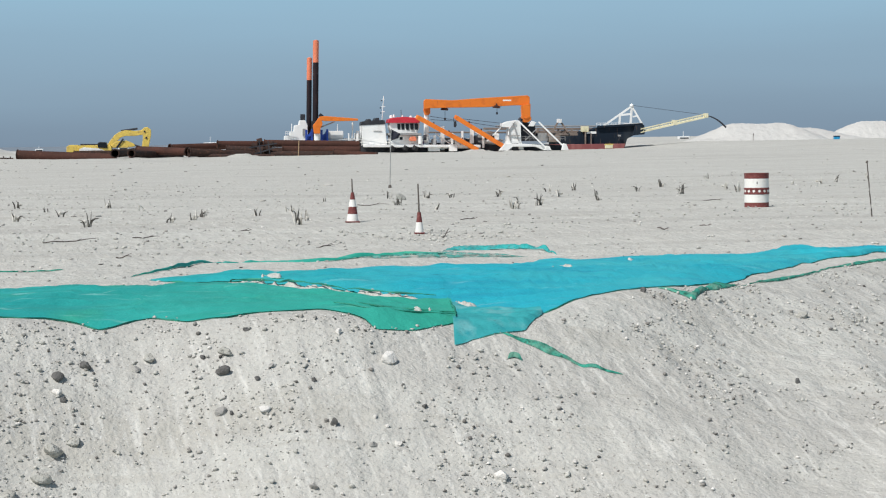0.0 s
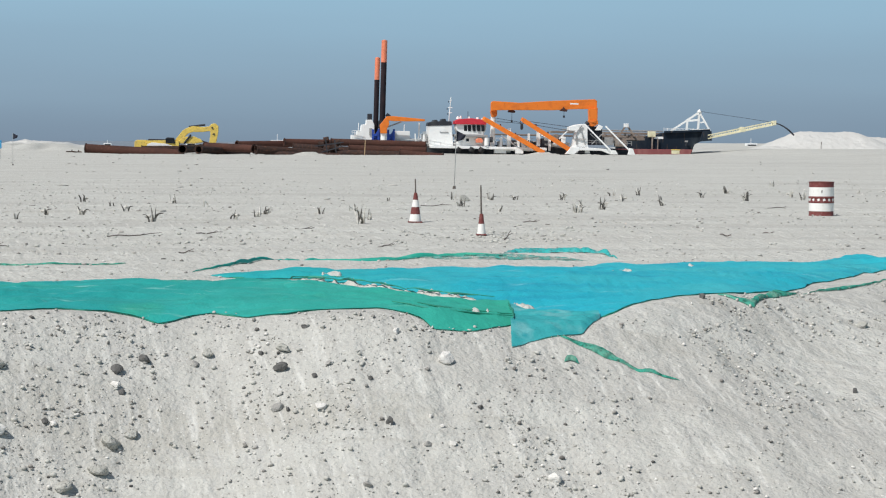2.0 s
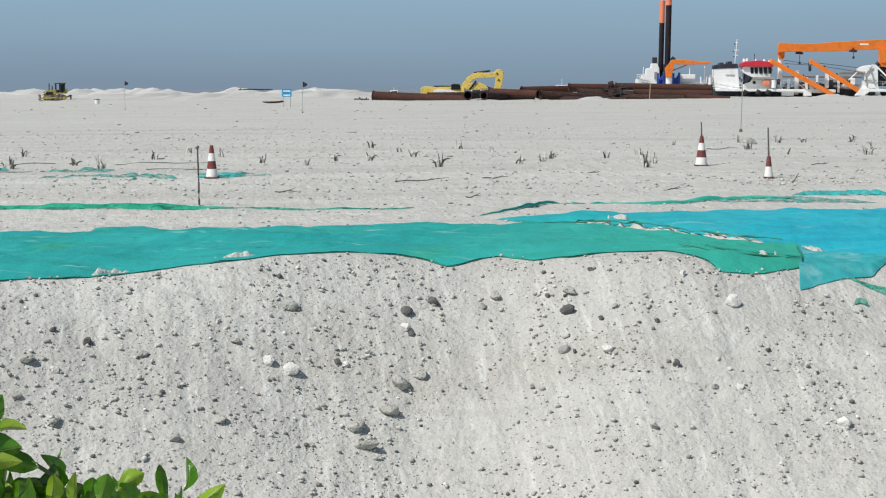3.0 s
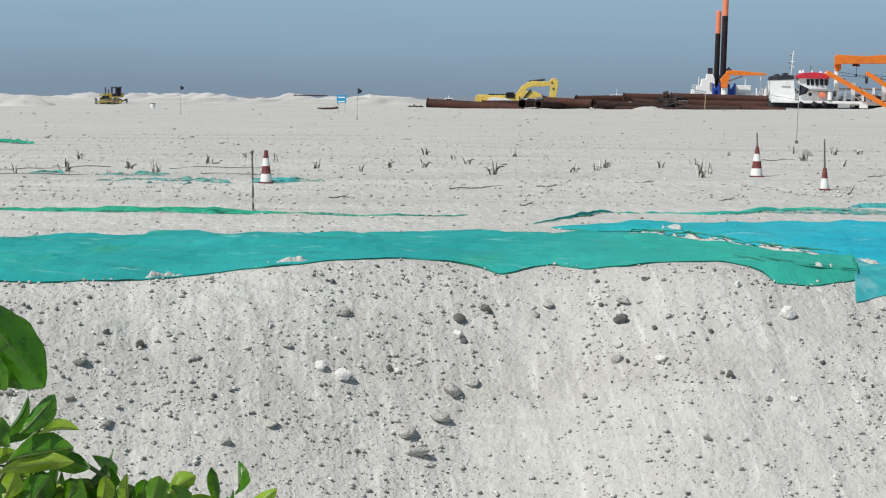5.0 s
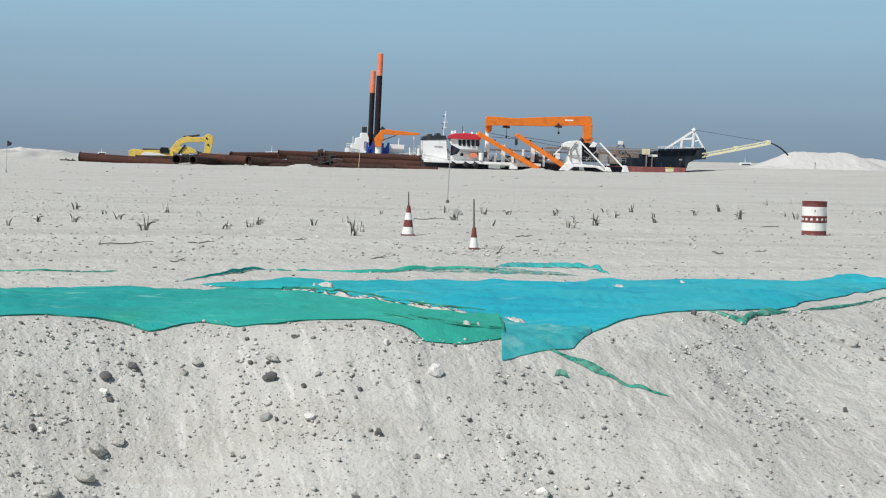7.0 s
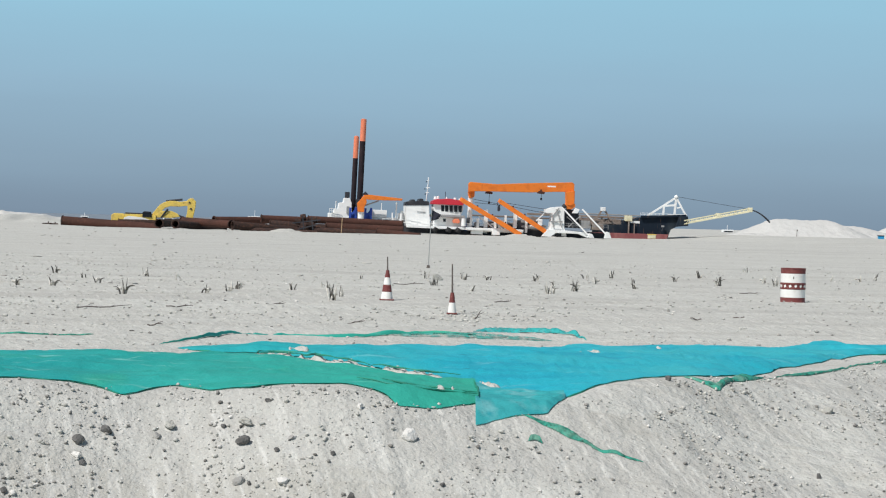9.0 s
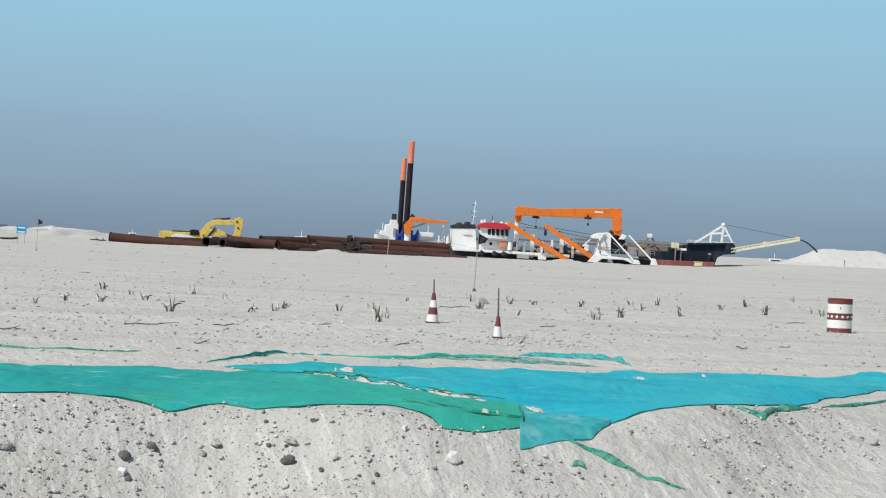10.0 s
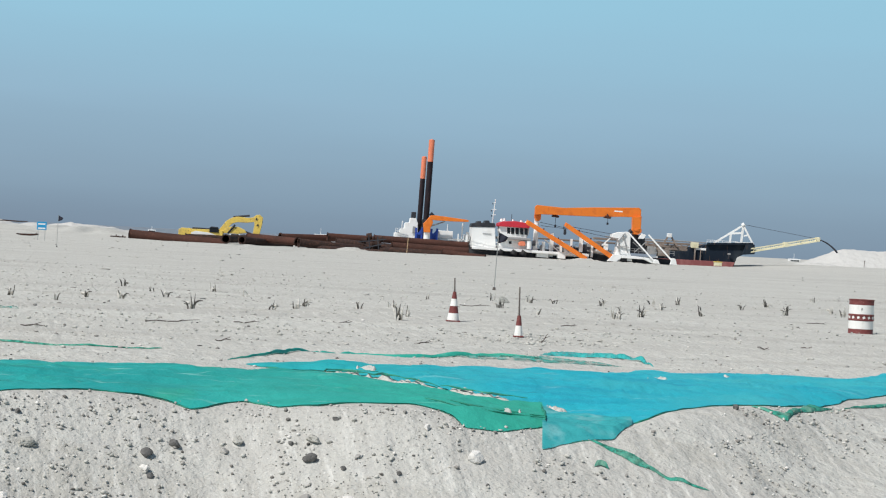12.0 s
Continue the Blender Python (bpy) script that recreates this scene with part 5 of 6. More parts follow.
part("slurry_spout", add_tube(bmesh.new(), pts, [0.07, 0.08, 0.09, 0.10, 0.11, 0.12, 0.13, 0.12], 8), SHIP_DARK, root, "dark grey arc of pumped slurry", True)

# ---- pipes ----
def steel_pipe(a0, b0, d0, a1, b1, d1, r, mat, label):
    p, q = sight(a0, b0, d0), sight(a1, b1, d1)
    root = thing("steel_pipe", p, label, "pipe", "dredge pipes")
    way = (q - p)
    m = way.to_track_quat("Z", "Y").to_matrix().to_4x4()
    length, t, n = way.length, 0.05, 22
    bm = bmesh.new()
    rings = [[bm.verts.new(m @ Vector((rr * math.cos(2 * math.pi * k / n), rr * math.sin(2 * math.pi * k / n), z))) for k in range(n)]
             for rr, z in ((r - t, 0), (r, 0), (r, length), (r - t, length), (r - t, 0))]
    for u, v in zip(rings, rings[1:]):
        for k in range(n):
            bm.faces.new((u[k], u[(k + 1) % n], v[(k + 1) % n], v[k]))
    bmesh.ops.recalc_face_normals(bm, faces=bm.faces)
    part("tube", bm, mat, root, smooth=True)
    for z in (0.02, length - 0.12):
        bm = bmesh.new()
        rr = [[bm.verts.new(m @ Vector((s * math.cos(2 * math.pi * k / n), s * math.sin(2 * math.pi * k / n), h))) for k in range(n)]
              for s, h in ((r + 0.005, z), (r + 0.09, z), (r + 0.09, z + 0.1), (r + 0.005, z + 0.1))]
        for u, v in zip(rr, rr[1:] + rr[:1]):
            for k in range(n):
                bm.faces.new((u[k], u[(k + 1) % n], v[(k + 1) % n], v[k]))
        bmesh.ops.recalc_face_normals(bm, faces=bm.faces)
        part("flange", bm, RUST_DARK, root)


for row in ((30, 274.5, 263, 205, 281, 262, 0.60, 0), (203, 272, 258, 236, 270, 276, 0.50, 1), (232, 272, 257, 318, 276, 272, 0.46, 1), (244, 266, 266, 332, 269, 261, 0.50, 0),
            (334, 270, 258, 452, 275, 262, 0.52, 1), (300, 262, 270, 418, 258, 276, 0.45, 0), (384, 256, 270, 470, 256, 272, 0.46, 0), (467, 254, 268, 637, 256, 268, 0.46, 0),
            (500, 265, 265, 638, 266, 265, 0.48, 0), (478, 273, 262, 602, 274, 261, 0.42, 1), (590, 271, 261, 668, 276, 260, 0.40, 0), (350, 277, 259, 486, 278, 259, 0.34, 1),
            (400, 264, 266, 500, 268, 266, 0.46, 1), (130, 273, 270, 250, 270, 272, 0.40, 1)):
    steel_pipe(*row[:7], (RUST, RUST_DARK)[row[7]], ("rust-brown steel dredge pipe lying on the sand", "dark rusted dredge pipe lying on the sand")[row[7]])
root = thing("pipe_coupling", ground_under(465, 262), "dark tangle of pipe couplings and hoses", "coupling")
Y = Yard(root, 262)
for i, (a, b, w, h) in enumerate(((445, 258, 10, 8), (455, 252, 9, 10), (466, 262, 12, 9), (476, 256, 8, 10), (450, 270, 14, 8), (468, 272, 14, 8))):
    Y.rod("collar", a, b, a + w, b + 2 * (-1) ** i, 0.03 * h + 0.12, RUST_DARK, dd=0.3 * i)
for a0, b0, a1, b1 in ((440, 262, 490, 254), (446, 274, 486, 262), (458, 248, 462, 276), (474, 250, 478, 276)):
    Y.bar("bracket", a0, b0, a1, b1, 0.14, SHIP_DARK, dd=-0.5)

# ---- excavator ----
root = thing("excavator", ground_under(160, 272), "yellow tracked excavator with folded boom behind the pipes", "excavator")
Y = Yard(root, 272)
for near in (-1.6, 0.9):
    t_ = Y.slab("track", [(120, 280), (116, 275), (119, 271), (190, 271), (194, 275), (190, 280)], near, near + 0.6, RUBBER, label="black crawler track")
    for a in (122, 138, 155, 172, 188):
        part("roller", add_rod(bmesh.new(), Y.p(a, 276) + Vector((0, near - 0.05, 0)), Y.p(a, 276) + Vector((0, near + 0.65, 0)), 0.22, sides=12), GREY_METAL, t_, smooth=True)
Y.slab("counterweight", [(119, 270), (119, 260), (124, 257), (140, 257), (141, 270)], -1.4, 1.4, YELLOW)
Y.slab("house", [(140, 271), (140, 258), (176, 257), (198, 258), (198, 271)], -1.3, 1.3, YELLOW, label="yellow machine house")
Y.slab("side_panel", [(140, 272), (142, 264), (150, 261), (176, 263), (188, 267), (190, 272)], -1.4, -1.28, SHIP_WHITE, label="pale side panel")
Y.box("engine_hood", 143, 255, 174, 258, -1.0, 1.0, SHIP_DARK)
Y.slab("cab", [(174, 262), (174, 254), (178, 252.5), (189, 253), (191, 262)], -1.35, -0.1, GLASS, label="dark glazed cab")
Y.slab("cab_roof", [(173.5, 254), (177, 251.5), (188, 252), (189.5, 254)], -1.4, -0.05, SHIP_DARK)
Y.slab("boom", [(186, 262), (194, 251), (203, 239), (211, 234), (221, 231), (240, 232), (256, 230), (257, 238), (238, 241), (222, 241), (213, 244), (206, 251), (198, 262)], -0.25, 0.25, YELLOW, label="yellow bent boom")
Y.slab("lower_link", [(192, 262), (206, 250), (224, 249), (236, 254), (240, 259), (224, 262)], -0.3, 0.3, YELLOW)
Y.slab("arm", [(250, 231), (255, 226), (261, 225), (267, 230), (267, 240), (263, 261), (251, 261), (253, 243)], -0.22, 0.22, YELLOW, label="yellow dipper arm hanging down")
Y.rod("ram", 214, 232, 243, 228, 0.13, SHIP_DARK, dd=0)
Y.rod("ram", 206, 262, 218, 246, 0.12, SHIP_DARK, dd=-0.4)
Y.rod("ram", 232, 255, 250, 261, 0.10, SHIP_DARK, dd=0)
Y.slab("bucket", [(248, 262), (264, 260), (262, 272), (252, 275), (244, 270)], -0.6, 0.6, RUST_DARK, label="dark worn bucket")
for a, b in ((209, 240), (256, 233), (259, 244)):
    part("pin", add_rod(bmesh.new(), Y.p(a, b) + Vector((0, -0.32, 0)), Y.p(a, b) + Vector((0, 0.32, 0)), 0.12, sides=10), SHIP_DARK, root, smooth=True)

# ---- bulldozer ----
DUSTY_TRACK = material("dusty_track", (0.10, 0.09, 0.075), 0.9, spots=((3.0, 0.45, 0.65, (0.30, 0.28, 0.24), (1, 1, 1)),))
OCHRE = material("worn_yellow", (0.52, 0.38, 0.07), 0.6, spots=((1.8, 0.45, 0.7, (0.36, 0.28, 0.09), (1, 1, 1)), (7.0, 0.58, 0.7, (0.12, 0.09, 0.05), (1, 1, 1))))
root = thing("bulldozer", on_ground(-69.2, 272.0, -0.06), "worn yellow bulldozer with a dark open cab before the sand ridge", "bulldozer", turn=18)
for y in (-1.1, 0.65):
    t_ = part("track", add_slab(bmesh.new(), [(-1.35, 0.0), (1.15, 0.0), (1.5, 0.35), (1.25, 0.72), (0.6, 0.86), (0.2, 0.72), (-1.3, 0.66), (-1.6, 0.32)], y, y + 0.45), DUSTY_TRACK, root, "dusty crawler track")
    for x in (-1.2, -0.6, 0.0, 0.6, 1.1):
        part("roller", add_rod(bmesh.new(), (x, y - 0.03, 0.32), (x, y + 0.48, 0.32), 0.2 if abs(x) > 1 else 0.14, sides=12), OCHRE, t_, smooth=True)
part("hood", add_slab(bmesh.new(), [(-1.45, 0.62), (-1.42, 1.22), (-1.3, 1.30), (0.1, 1.45), (0.1, 0.62)], -0.45, 0.45), OCHRE, root)
part("grille", add_box(bmesh.new(), (-1.50, -0.36, 0.7), (-1.44, 0.36, 1.15), 0.02), SHIP_DARK, root)
part("side_door", add_box(bmesh.new(), (-1.2, -0.48, 0.75), (-0.3, -0.44, 1.12), 0.01), SHIP_DARK, root, "dark louvred side door")
part("fender", add_box(bmesh.new(), (-0.1, -1.05, 0.86), (1.35, 1.05, 1.0), 0.04), OCHRE, root)
part("fuel_tank", add_box(bmesh.new(), (1.15, -0.7, 0.9), (1.6, 0.7, 1.45), 0.1), OCHRE, root)
part("seat_box", add_box(bmesh.new(), (0.25, -0.6, 1.0), (1.1, 0.6, 1.4), 0.06), SHIP_DARK, root, "dark seat box")
cab = part("cab_roof", add_box(bmesh.new(), (0.0, -0.8, 2.18), (1.35, 0.8, 2.30), 0.04), SHIP_DARK, root)
for x in (0.1, 0.65, 1.22):
    for y in (-0.72, 0.72):
        part("pillar", add_bar(bmesh.new(), (x, y, 1.0), (x, y, 2.2), 0.11), SHIP_DARK, cab)
part("rear_pane", add_box(bmesh.new(), (0.70, -0.66, 1.4), (1.16, 0.66, 2.15)), GLASS, cab, "dark glass")
for x, top in ((-0.75, 2.25), (-0.35, 1.95)):
    part("exhaust", add_rod(bmesh.new(), (x, 0.15, 1.3), (x, 0.15, top), 0.07), SHIP_DARK, root)
part("blade", add_slab(bmesh.new(), [(-2.15, 0.02), (-2.0, 0.05), (-1.93, 0.4), (-1.98, 0.78), (-2.14, 0.82), (-2.05, 0.4)], -1.35, 1.35), DUSTY_TRACK, root, "dusty curved blade")
for y in (-1.25, 1.25):
    part("push_arm", add_bar(bmesh.new(), (-2.0, y, 0.28), (0.1, y, 0.40), 0.16), OCHRE, root)
part("lift_ram", add_rod(bmesh.new(), (-1.95, -0.5, 0.6), (-1.1, -0.5, 1.15), 0.06), GREY_METAL, root)
part("ripper", add_slab(bmesh.new(), [(1.5, 0.5), (2.0, 0.75), (2.15, 0.7), (2.1, 0.1), (1.95, 0.1), (1.95, 0.5), (1.5, 0.35)], -0.5, 0.5), DUSTY_TRACK, root)

# ---- heaps of sand ----
def heap(a0, a1, d, top, lean, label, seed, mat=HEAP, rough=0.14):
    """A tipped heap with a level crest from bearing a0 to a1, top metres high, sides at the slope lean."""
    p, q = sight(a0, 262, d), sight(a1, 262, d)
    mid = (p + q) / 2
    half, reach = (q - p).length / 2, top / lean * 1.25
    nx, ny = 110, 60
    x = np.linspace(-half - reach, half + reach, nx)[None, :] * np.ones((ny, 1))
    y = np.linspace(-reach, reach, ny)[:, None] * np.ones((1, nx))
    dist = np.hypot(np.maximum(np.abs(x) - half, 0), y)
    z = top - lean * dist + rough * (patchy(x * 0.35 + seed, y * 0.35) + 0.5 * patchy(x * 1.1, y * 1.1 + seed))
    z = top - np.log1p(np.exp((top - z) * 2.2)) / 2.2 + 0.25
    z = z + np.where(dist < reach, 0.06 * patchy(x * 2.5, y * 2.5), 0)
    ob = new("sand_mound", from_grid("sand_mound", np.stack([x, y, z], -1).reshape(-1, 3), (ny, nx), mat))
    ob.location = on_ground(mid.x, mid.y, -0.12)
    tagged(ob, label, "sand heap", "heaps of sand")


heap(1296, 1388, 318, 2.75, 0.42, "large pale heap of fresh dredged sand", 3)
heap(1416, 1434, 326, 2.0, 0.26, "low shoulder of a pale dredged sand heap", 9)
heap(1524, 1562, 336, 3.05, 0.48, "large pale heap of fresh dredged sand", 21)
heap(1610, 1700, 340, 2.7, 0.45, "large pale heap of fresh dredged sand", 27)
heap(1236, 1262, 312, 0.6, 0.25, "low pale sand heap by the water", 33)
heap(424, 434, 256, 0.55, 0.3, "small sand heap before the pipes", 41, SAND, 0.05)
heap(836, 852, 278, 0.55, 0.3, "small sand heap before the dredger", 51, SAND, 0.05)
heap(900, 930, 279, 0.35, 0.2, "small sand heap before the dredger", 57, SAND, 0.05)
heap(780, 800, 280, 0.25, 0.2, "small sand heap before the dredger", 61, SAND, 0.05)
rx, ry = np.meshgrid(np.linspace(-125, -22, 420), np.linspace(288, 322, 46))
crest = np.exp(-((ry - 304 - 4 * patchy(rx * 0.07, rx * 0)) / 7.5) ** 2) * np.clip((rx + 125) / 12, 0, 1) * np.clip((-22 - rx) / 26, 0, 1) ** 0.7
rough = 0.42 + 0.34 * patchy(rx * 0.16 + 4, ry * 0.10) + 0.24 * (1 - np.abs(patchy(rx * 0.42, ry * 0.22 + 8))) + 0.14 * patchy(rx * 1.2, ry * 0.6) + 0.07 * patchy(rx * 3.0, ry * 1.4)
ridge = new("sand_ridge", from_grid("sand_ridge", np.stack([rx, ry, bare_height(rx, ry) - 0.40 * (1 - smooth01(crest * 5)) - 0.04 + np.maximum(crest * rough, 0)], -1).reshape(-1, 3), rx.shape, HEAP))
tagged(ridge, "uneven pale ridge of pushed sand on the far flat", "sand ridge")
for x, y, h in ((-79, 266, 1.3), (-72, 309, 1.0), (-38, 299, 0.5)):
    n = 40
    u = np.linspace(-1, 1, n)
    X, Z = np.meshgrid(u * h * 3.6, u * h * 2.8)
    R = np.hypot(X / (h * 3.6), Z / (h * 2.8)) + 0.10 * patchy(X * 0.9 + x, Z * 0.9)
    T = h * smooth01(1.0 - R) * (1 - 0.25 * R) + 0.05 * patchy(X * 2.2, Z * 2.2) * np.clip(1.0 - R, 0, 1)
    T = T + bare_height(X + x, Z + y) - bare_height(x, y) - 0.45 * smooth01((R - 0.75) * 4)
    ob = new("sand_mound", from_grid("sand_mound", np.stack([X, Z, T], -1).reshape(-1, 3), (n, n), SAND if h > 1.2 else HEAP))
    ob.location = on_ground(x, y, -0.05)
    tagged(ob, "rounded pale sand heap on the far ridge", "sand heap", "heaps on the ridge")

# ---- boats far off ----
def boat(a, b, d, long, label):
    p = sight(a, b, d)
    root = thing("motor_boat", (p.x, p.y, -0.9), label, "boat", "boats on the sea")
    bm = add_slab(bmesh.new(), [(-long / 2, 0), (long * 0.42, 0), (long / 2, long * 0.16), (-long / 2, long * 0.14)], -long * 0.12, long * 0.12)
    part("hull", bm, SHIP_WHITE, root)
    part("cabin", add_box(bmesh.new(), (-long * 0.3, -long * 0.09, long * 0.13), (long * 0.12, long * 0.09, long * 0.32), 0.05), SHIP_WHITE, root)
    part("window", add_box(bmesh.new(), (-long * 0.24, -long * 0.10, long * 0.2), (long * 0.08, -long * 0.088, long * 0.27)), GLASS, root)
    part("mast", add_rod(bmesh.new(), (-long * 0.1, 0, long * 0.3), (-long * 0.1, 0, long * 0.5), 0.06), SHIP_WHITE, root)


boat(72, 262, 620, 5.5, "small white motor boat on the hazy sea")
boat(222, 258, 560, 6.5, "white motor boat on the sea behind the pipes")
boat(378, 254, 560, 9.0, "white motor boat on the sea behind the pipes")
boat(1214, 246, 620, 8.0, "white motor boat with dark windows near the heaps")
root = thing("plastic_crate", ground_under(1481, 312), "small dull blue plastic crate at the foot of a heap", "crate")
part("body", add_box(bmesh.new(), (-0.42, -0.3, 0), (0.42, 0.3, 0.42), 0.04), SIGN_BLUE, root)
part("lid", add_box(bmesh.new(), (-0.46, -0.34, 0.42), (0.46, 0.34, 0.56), 0.03), SHIP_DARK, root, "dark lid")
root = thing("wooden_stake", ground_under(1333, 309), "thin dark stake before a pale sand heap", "stake", ry=2)
part("shaft", add_bar(bmesh.new(), (0, 0, -0.1), (0, 0, 0.85), 0.07), DARK_WOOD, root)
part("tip", add_rod(bmesh.new(), (0, 0, 0.85), (0.06, 0, 1.05), 0.10, 0.05, 6), DARK_WOOD, root, "dark rag round the tip")

# ---- shrub beside the camera ----
LEAF = material("green_leaf", (0.058, 0.185, 0.008), 0.30, spec=0.5, translucent=0.28, island=0.35,
    spots=((9.0, 0.50, 0.75, (0.14, 0.33, 0.012), (1, 1, 1)), (40.0, 0.55, 0.75, (0.02, 0.06, 0.006), (1, 1, 1))), bump=(("noise", 60.0, 0.004),))
# the same leaf in sunlight: its yellow-green highlight put into the colour
LEAF_SUNLIT = material("sunlit_leaf", (0.27, 0.43, 0.030), 0.4, spec=0.45, translucent=0.4, island=0.2,
    spots=((9.0, 0.45, 0.72, (0.30, 0.40, 0.05), (1, 1, 1)), (60.0, 0.62, 0.72, (0.20, 0.17, 0.05), (1, 1, 1))), bump=(("noise", 60.0, 0.004),))
STEM = material("green_stem", (0.13, 0.17, 0.06), 0.6, spots=((30.0, 0.45, 0.7, (0.20, 0.17, 0.09), (1, 1, 0.3)),))
shrub = thing("shrub", on_ground(-1.9, 4.6), "glossy green broad-leaved shrub growing on the near bank", "shrub")


def leaf(base, tip, wide, roll, mat, cup=0.25, droop=0.12):
    """A broad leaf, widest beyond its middle, folded along its midrib."""
    o = Vector(shrub.location)
    a, b = Vector(base) - o, Vector(tip) - o
    way = b - a
    x = way.normalized()
    side = x.cross(Vector((0, -1, 0.35)).normalized()).normalized()
    side = Matrix.Rotation(radians(roll), 3, x) @ side
    up = x.cross(side)
    co, rows, cols = [], 15, 9
    for i in range(rows):
        u = i / (rows - 1)
        w = wide / 2 * (math.sin(math.pi * min(1, u ** 1.15 * 0.985 + 0.01)) ** 0.75) * (1 - 0.04 * math.sin(23 * u))
        for j in range(cols):
            v = 2 * j / (cols - 1) - 1
            lift = cup * abs(v) * w + 0.010 * way.length * math.sin(9 * u + 3 * v) - droop * way.length * (u - 0.5) ** 2
            co.append(tuple(a + way * u + side * v * w + up * lift))
    ob = new("leaf", from_grid("leaf", co, (rows, cols), mat))
    ob.parent = shrub
    bm = bmesh.new()
    add_tube(bm, [Vector(co[i * cols + cols // 2]) + up * -0.001 for i in range(0, rows, 2)], [0.0014 - 0.00014 * k for k in range(8)], 5)
    rib = part("midrib", bm, STEM, ob)
    return ob


def stem(points, r):
    o = Vector(shrub.location)
    part("stem", add_tube(bmesh.new(), [Vector(p) - o for p in points], [r * (1 - 0.5 * i / len(points)) for i in range(len(points))], 7), STEM, shrub, smooth=True)


stem([(-1.9, 4.6, -0.9), (-1.8, 4.66, 0.1), (-1.66, 4.74, 0.6), (-1.57, 4.76, 0.83), (-1.506, 4.78, 0.933), (-1.448, 4.79, 0.993)], 0.012)
stem([(-1.9, 4.62, -0.9), (-1.8, 4.70, 0.4), (-1.64, 4.75, 0.95), (-1.58, 4.76, 1.187), (-1.602, 4.752, 1.295)], 0.010)
stem([(-1.57, 4.77, 0.86), (-1.45, 4.80, 0.925), (-1.365, 4.82, 0.918), (-1.30, 4.84, 0.87), (-1.2, 4.86, 0.83), (-1.117, 4.88, 0.79)], 0.007)
stem([(-1.85, 4.65, -0.9), (-1.5, 4.8, 0.2), (-1.2, 4.86, 0.65), (-1.15, 4.86, 0.83)], 0.009)
LEAVES = (((-1.585, 4.708, 1.31), (-1.425, 4.747, 1.10), 0.15, 12, 0), ((-1.478, 4.738, 0.989), (-1.399, 4.761, 1.081), 0.052, -15, 0), ((-1.44, 4.749, 0.998), (-1.349, 4.775, 1.005), 0.032, 50, 1),
          ((-1.529, 4.723, 0.909), (-1.362, 4.772, 0.929), 0.045, 40, 1), ((-1.504, 4.73, 0.933), (-1.362, 4.772, 0.956), 0.075, 10, 0), ((-1.543, 4.718, 0.95), (-1.52, 4.725, 1.033), 0.045, 0, 0),
          ((-1.517, 4.726, 0.836), (-1.489, 4.735, 0.901), 0.05, 10, 1), ((-1.302, 4.788, 0.80), (-1.286, 4.792, 0.888), 0.04, 15, 1))
MORE = (((-1.242, 4.803, 0.79), (-1.243, 4.803, 0.89), 0.03, 30, 1), ((-1.187, 4.816, 0.81), (-1.166, 4.821, 0.883), 0.045, 10, 0), ((-1.145, 4.826, 0.841), (-1.083, 4.839, 0.884), 0.045, 35, 1),
        ((-1.404, 4.76, 0.80), (-1.337, 4.778, 0.876), 0.055, 0, 0), ((-1.60, 4.712, 1.19), (-1.508, 4.729, 1.097), 0.07, 10, 0), ((-1.48, 4.738, 0.79), (-1.416, 4.756, 0.892), 0.075, 20, 0),
        ((-1.379, 4.767, 0.78), (-1.365, 4.771, 0.877), 0.06, 0, 0), ((-1.106, 4.835, 0.78), (-1.132, 4.829, 0.864), 0.05, 10, 0))
LAST = (((-1.60, 4.711, 1.02), (-1.503, 4.731, 0.963), 0.06, 15, 0), ((-1.45, 4.78, 0.94), (-1.33, 4.80, 0.90), 0.05, 0, 0), ((-1.224, 4.83, 0.79), (-1.2, 4.83, 0.873), 0.05, 10, 0),
        ((-1.565, 4.714, 0.80), (-1.535, 4.721, 0.896), 0.06, 10, 0), ((-1.45, 4.77, 0.78), (-1.44, 4.77, 0.90), 0.07, 0, 0), ((-1.30, 4.83, 0.75), (-1.31, 4.82, 0.86), 0.07, 5, 0),
        ((-1.15, 4.86, 0.74), (-1.17, 4.85, 0.84), 0.07, 0, 0), ((-1.05, 4.87, 0.74), (-1.08, 4.86, 0.83), 0.06, 10, 0))
for k, (base, tip, wide, roll, sunlit) in enumerate(LEAVES + MORE + LAST):
    leaf(base, tip, wide * 1.1, roll + (k * 37) % 50 - 25, LEAF_SUNLIT if sunlit else LEAF, cup=0.95 if k == 0 else 0.45 + 0.2 * (k % 3), droop=0.15 + 0.22 * (k % 4))
leaf_dice = random.Random(31)
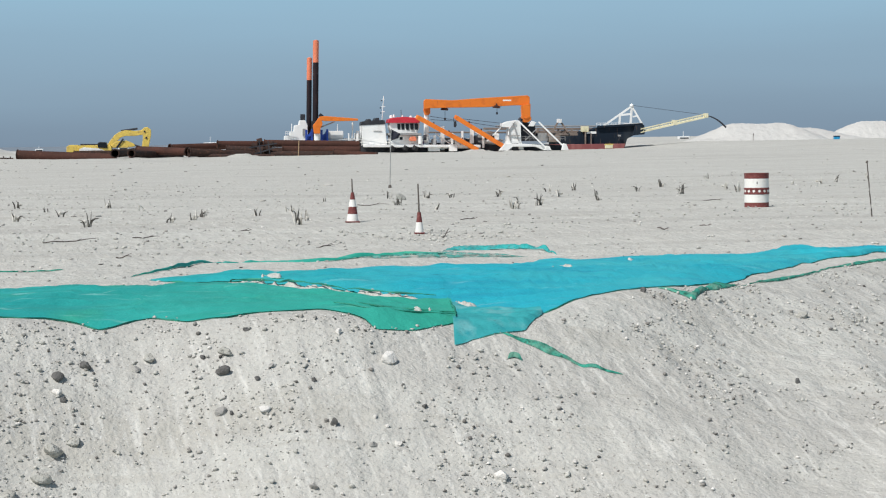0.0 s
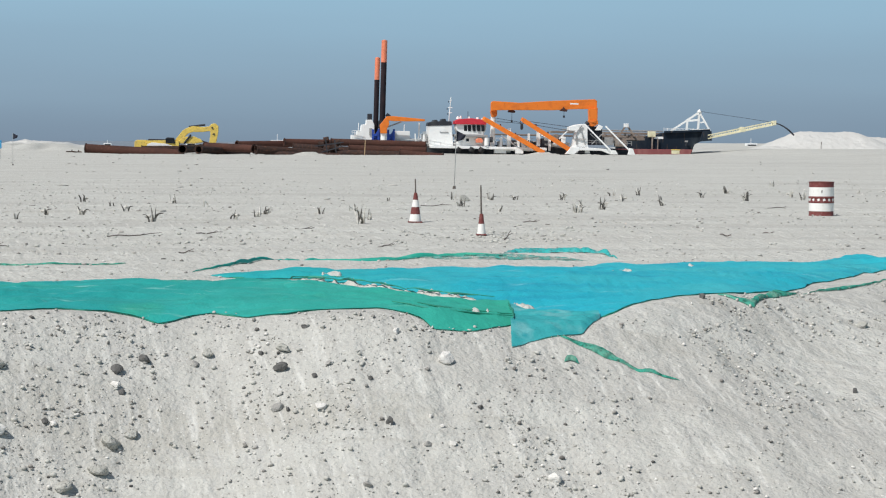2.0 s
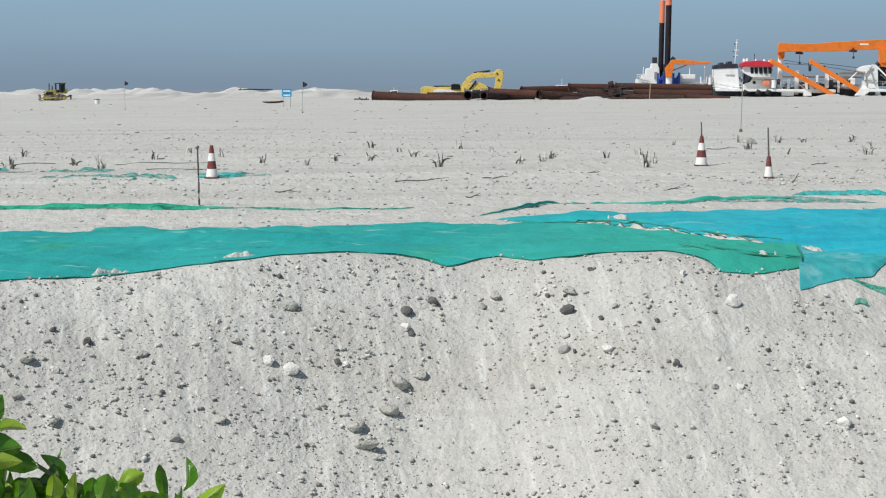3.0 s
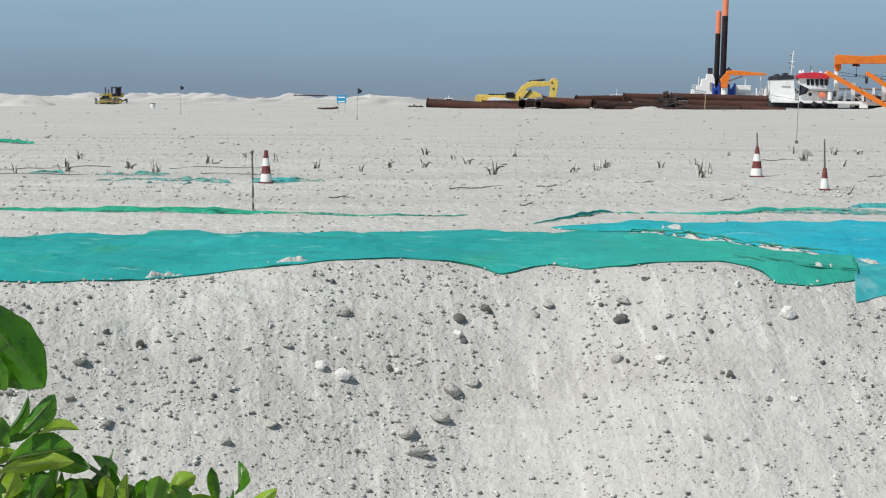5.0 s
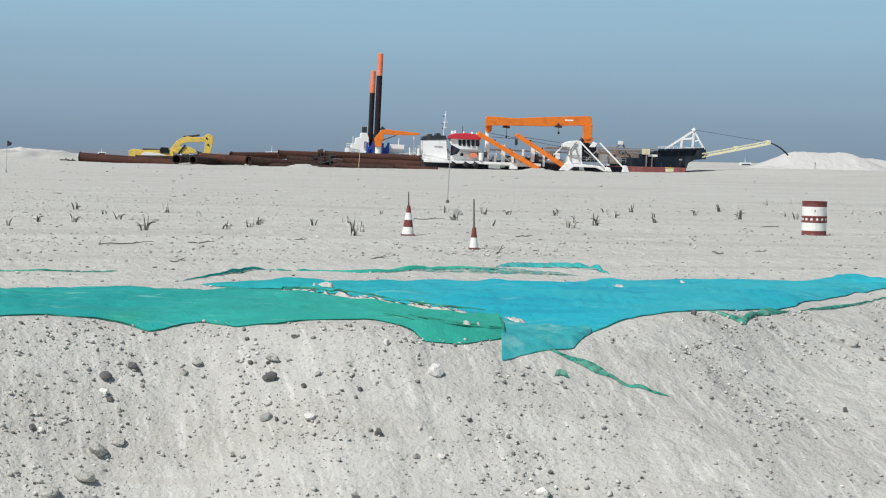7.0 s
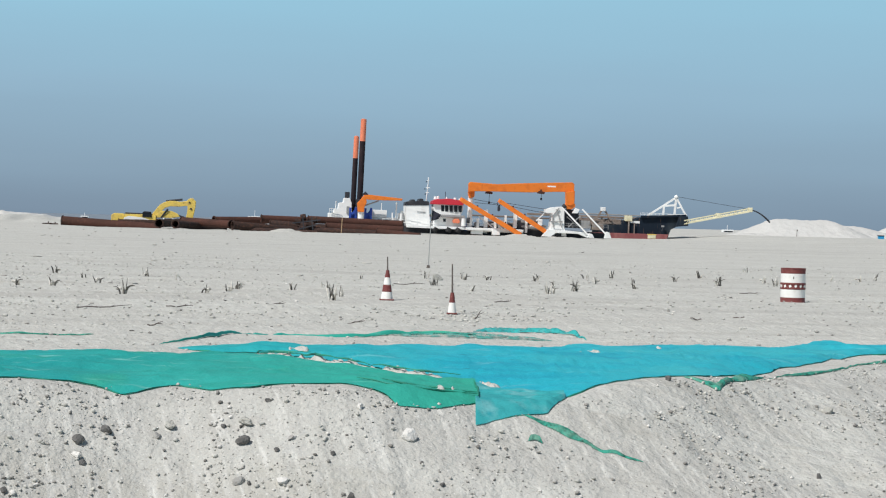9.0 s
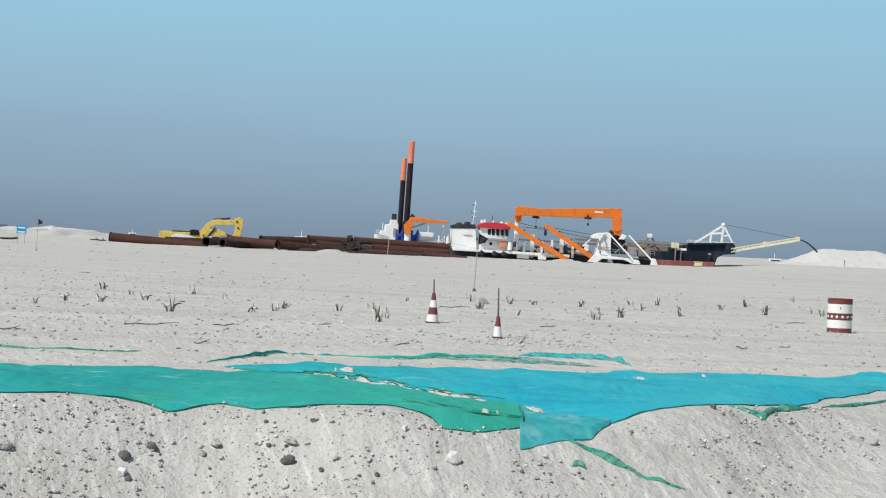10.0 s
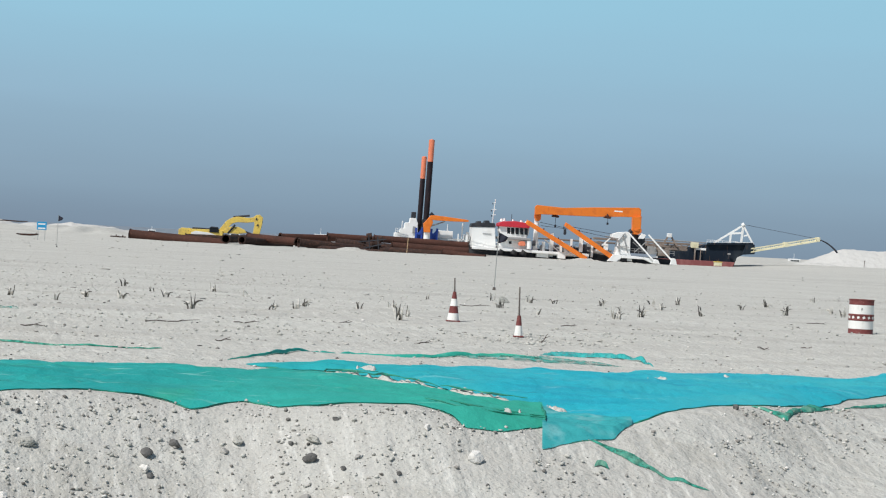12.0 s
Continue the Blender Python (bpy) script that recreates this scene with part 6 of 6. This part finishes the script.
for k in range(110):
    along = leaf_dice.random()
    bx = -1.66 + 0.66 * along
    top = 0.835 + 0.12 * (1 - along) ** 2 + leaf_dice.uniform(-0.12, 0.0)
    if k > 98:
        bx, top = leaf_dice.uniform(-1.68, -1.56), leaf_dice.uniform(0.85, 1.02)
    b_ = Vector((bx, 4.80 + 0.10 * along + leaf_dice.uniform(0.0, 0.1), top - 0.03))
    t_ = b_ + Vector((leaf_dice.uniform(-0.09, 0.11), leaf_dice.uniform(-0.07, 0.05), leaf_dice.uniform(-0.045, 0.055))).normalized() * leaf_dice.uniform(0.07, 0.15)
    leaf(b_, t_, leaf_dice.uniform(0.026, 0.055), leaf_dice.uniform(-80, 80), LEAF_SUNLIT if leaf_dice.random() < 0.25 else LEAF, cup=leaf_dice.uniform(0.4, 1.1), droop=leaf_dice.uniform(0.2, 1.0))

# ---- litter on the far flat ----
root = thing("bucket", on_ground(-58.0, 248.0), "white plastic bucket with a dark rim on the sand", "bucket")
part("pail", add_lathe(bmesh.new(), [(0.26, 0.0), (0.32, 0.55)], 16), SHIP_WHITE, root, smooth=True)
part("rim", add_lathe(bmesh.new(), [(0.33, 0.53), (0.34, 0.60), (0.30, 0.60)], 16), SHIP_DARK, root, "dark rim")
for a, d in ((2, 262), (14, 262)):
    root = thing("scrap_bar", ground_under(a, d), "rusty steel bar lying on the sand", "scrap")
    part("bar", add_bar(bmesh.new(), (-0.5, 0, 0.08), (0.6, 0.1, 0.1), 0.14), RUST_DARK, root)
    part("stub", add_bar(bmesh.new(), (0.2, 0, 0.05), (0.25, 0.1, 0.32), 0.1), RUST_DARK, root)

root = thing("far_debris", on_ground(-35.2, 238.0), "dark weathered log lying on the far sand", "log")
part("log", add_tube(bmesh.new(), [(-1.3, 0, 0.16), (-0.6, 0.02, 0.10), (0.3, 0, 0.11), (1.2, 0.05, 0.2)], [0.05, 0.11, 0.12, 0.09], 9), RUST_DARK, root, smooth=True)
part("stub", add_rod(bmesh.new(), (0.8, 0, 0.15), (1.0, -0.1, 0.36), 0.05, 0.03, 7), RUST_DARK, root)
# a thin dark pipe, built in the manner of the log above
root = thing("far_debris", on_ground(-44.8, 286.0, 0.5), "thin dark pipe lying along the far sand ridge", "log")
part("log", add_tube(bmesh.new(), [(-2.4, 0, 0.04), (-0.8, 0.1, 0.12), (0.9, 0, 0.06), (2.4, 0.1, 0.10)], [0.05, 0.08, 0.09, 0.05], 8), RUST_DARK, root, smooth=True)
part("stub", add_rod(bmesh.new(), (-2.2, 0, 0.1), (-1.9, -0.1, 0.3), 0.05, 0.03, 7), RUST_DARK, root)
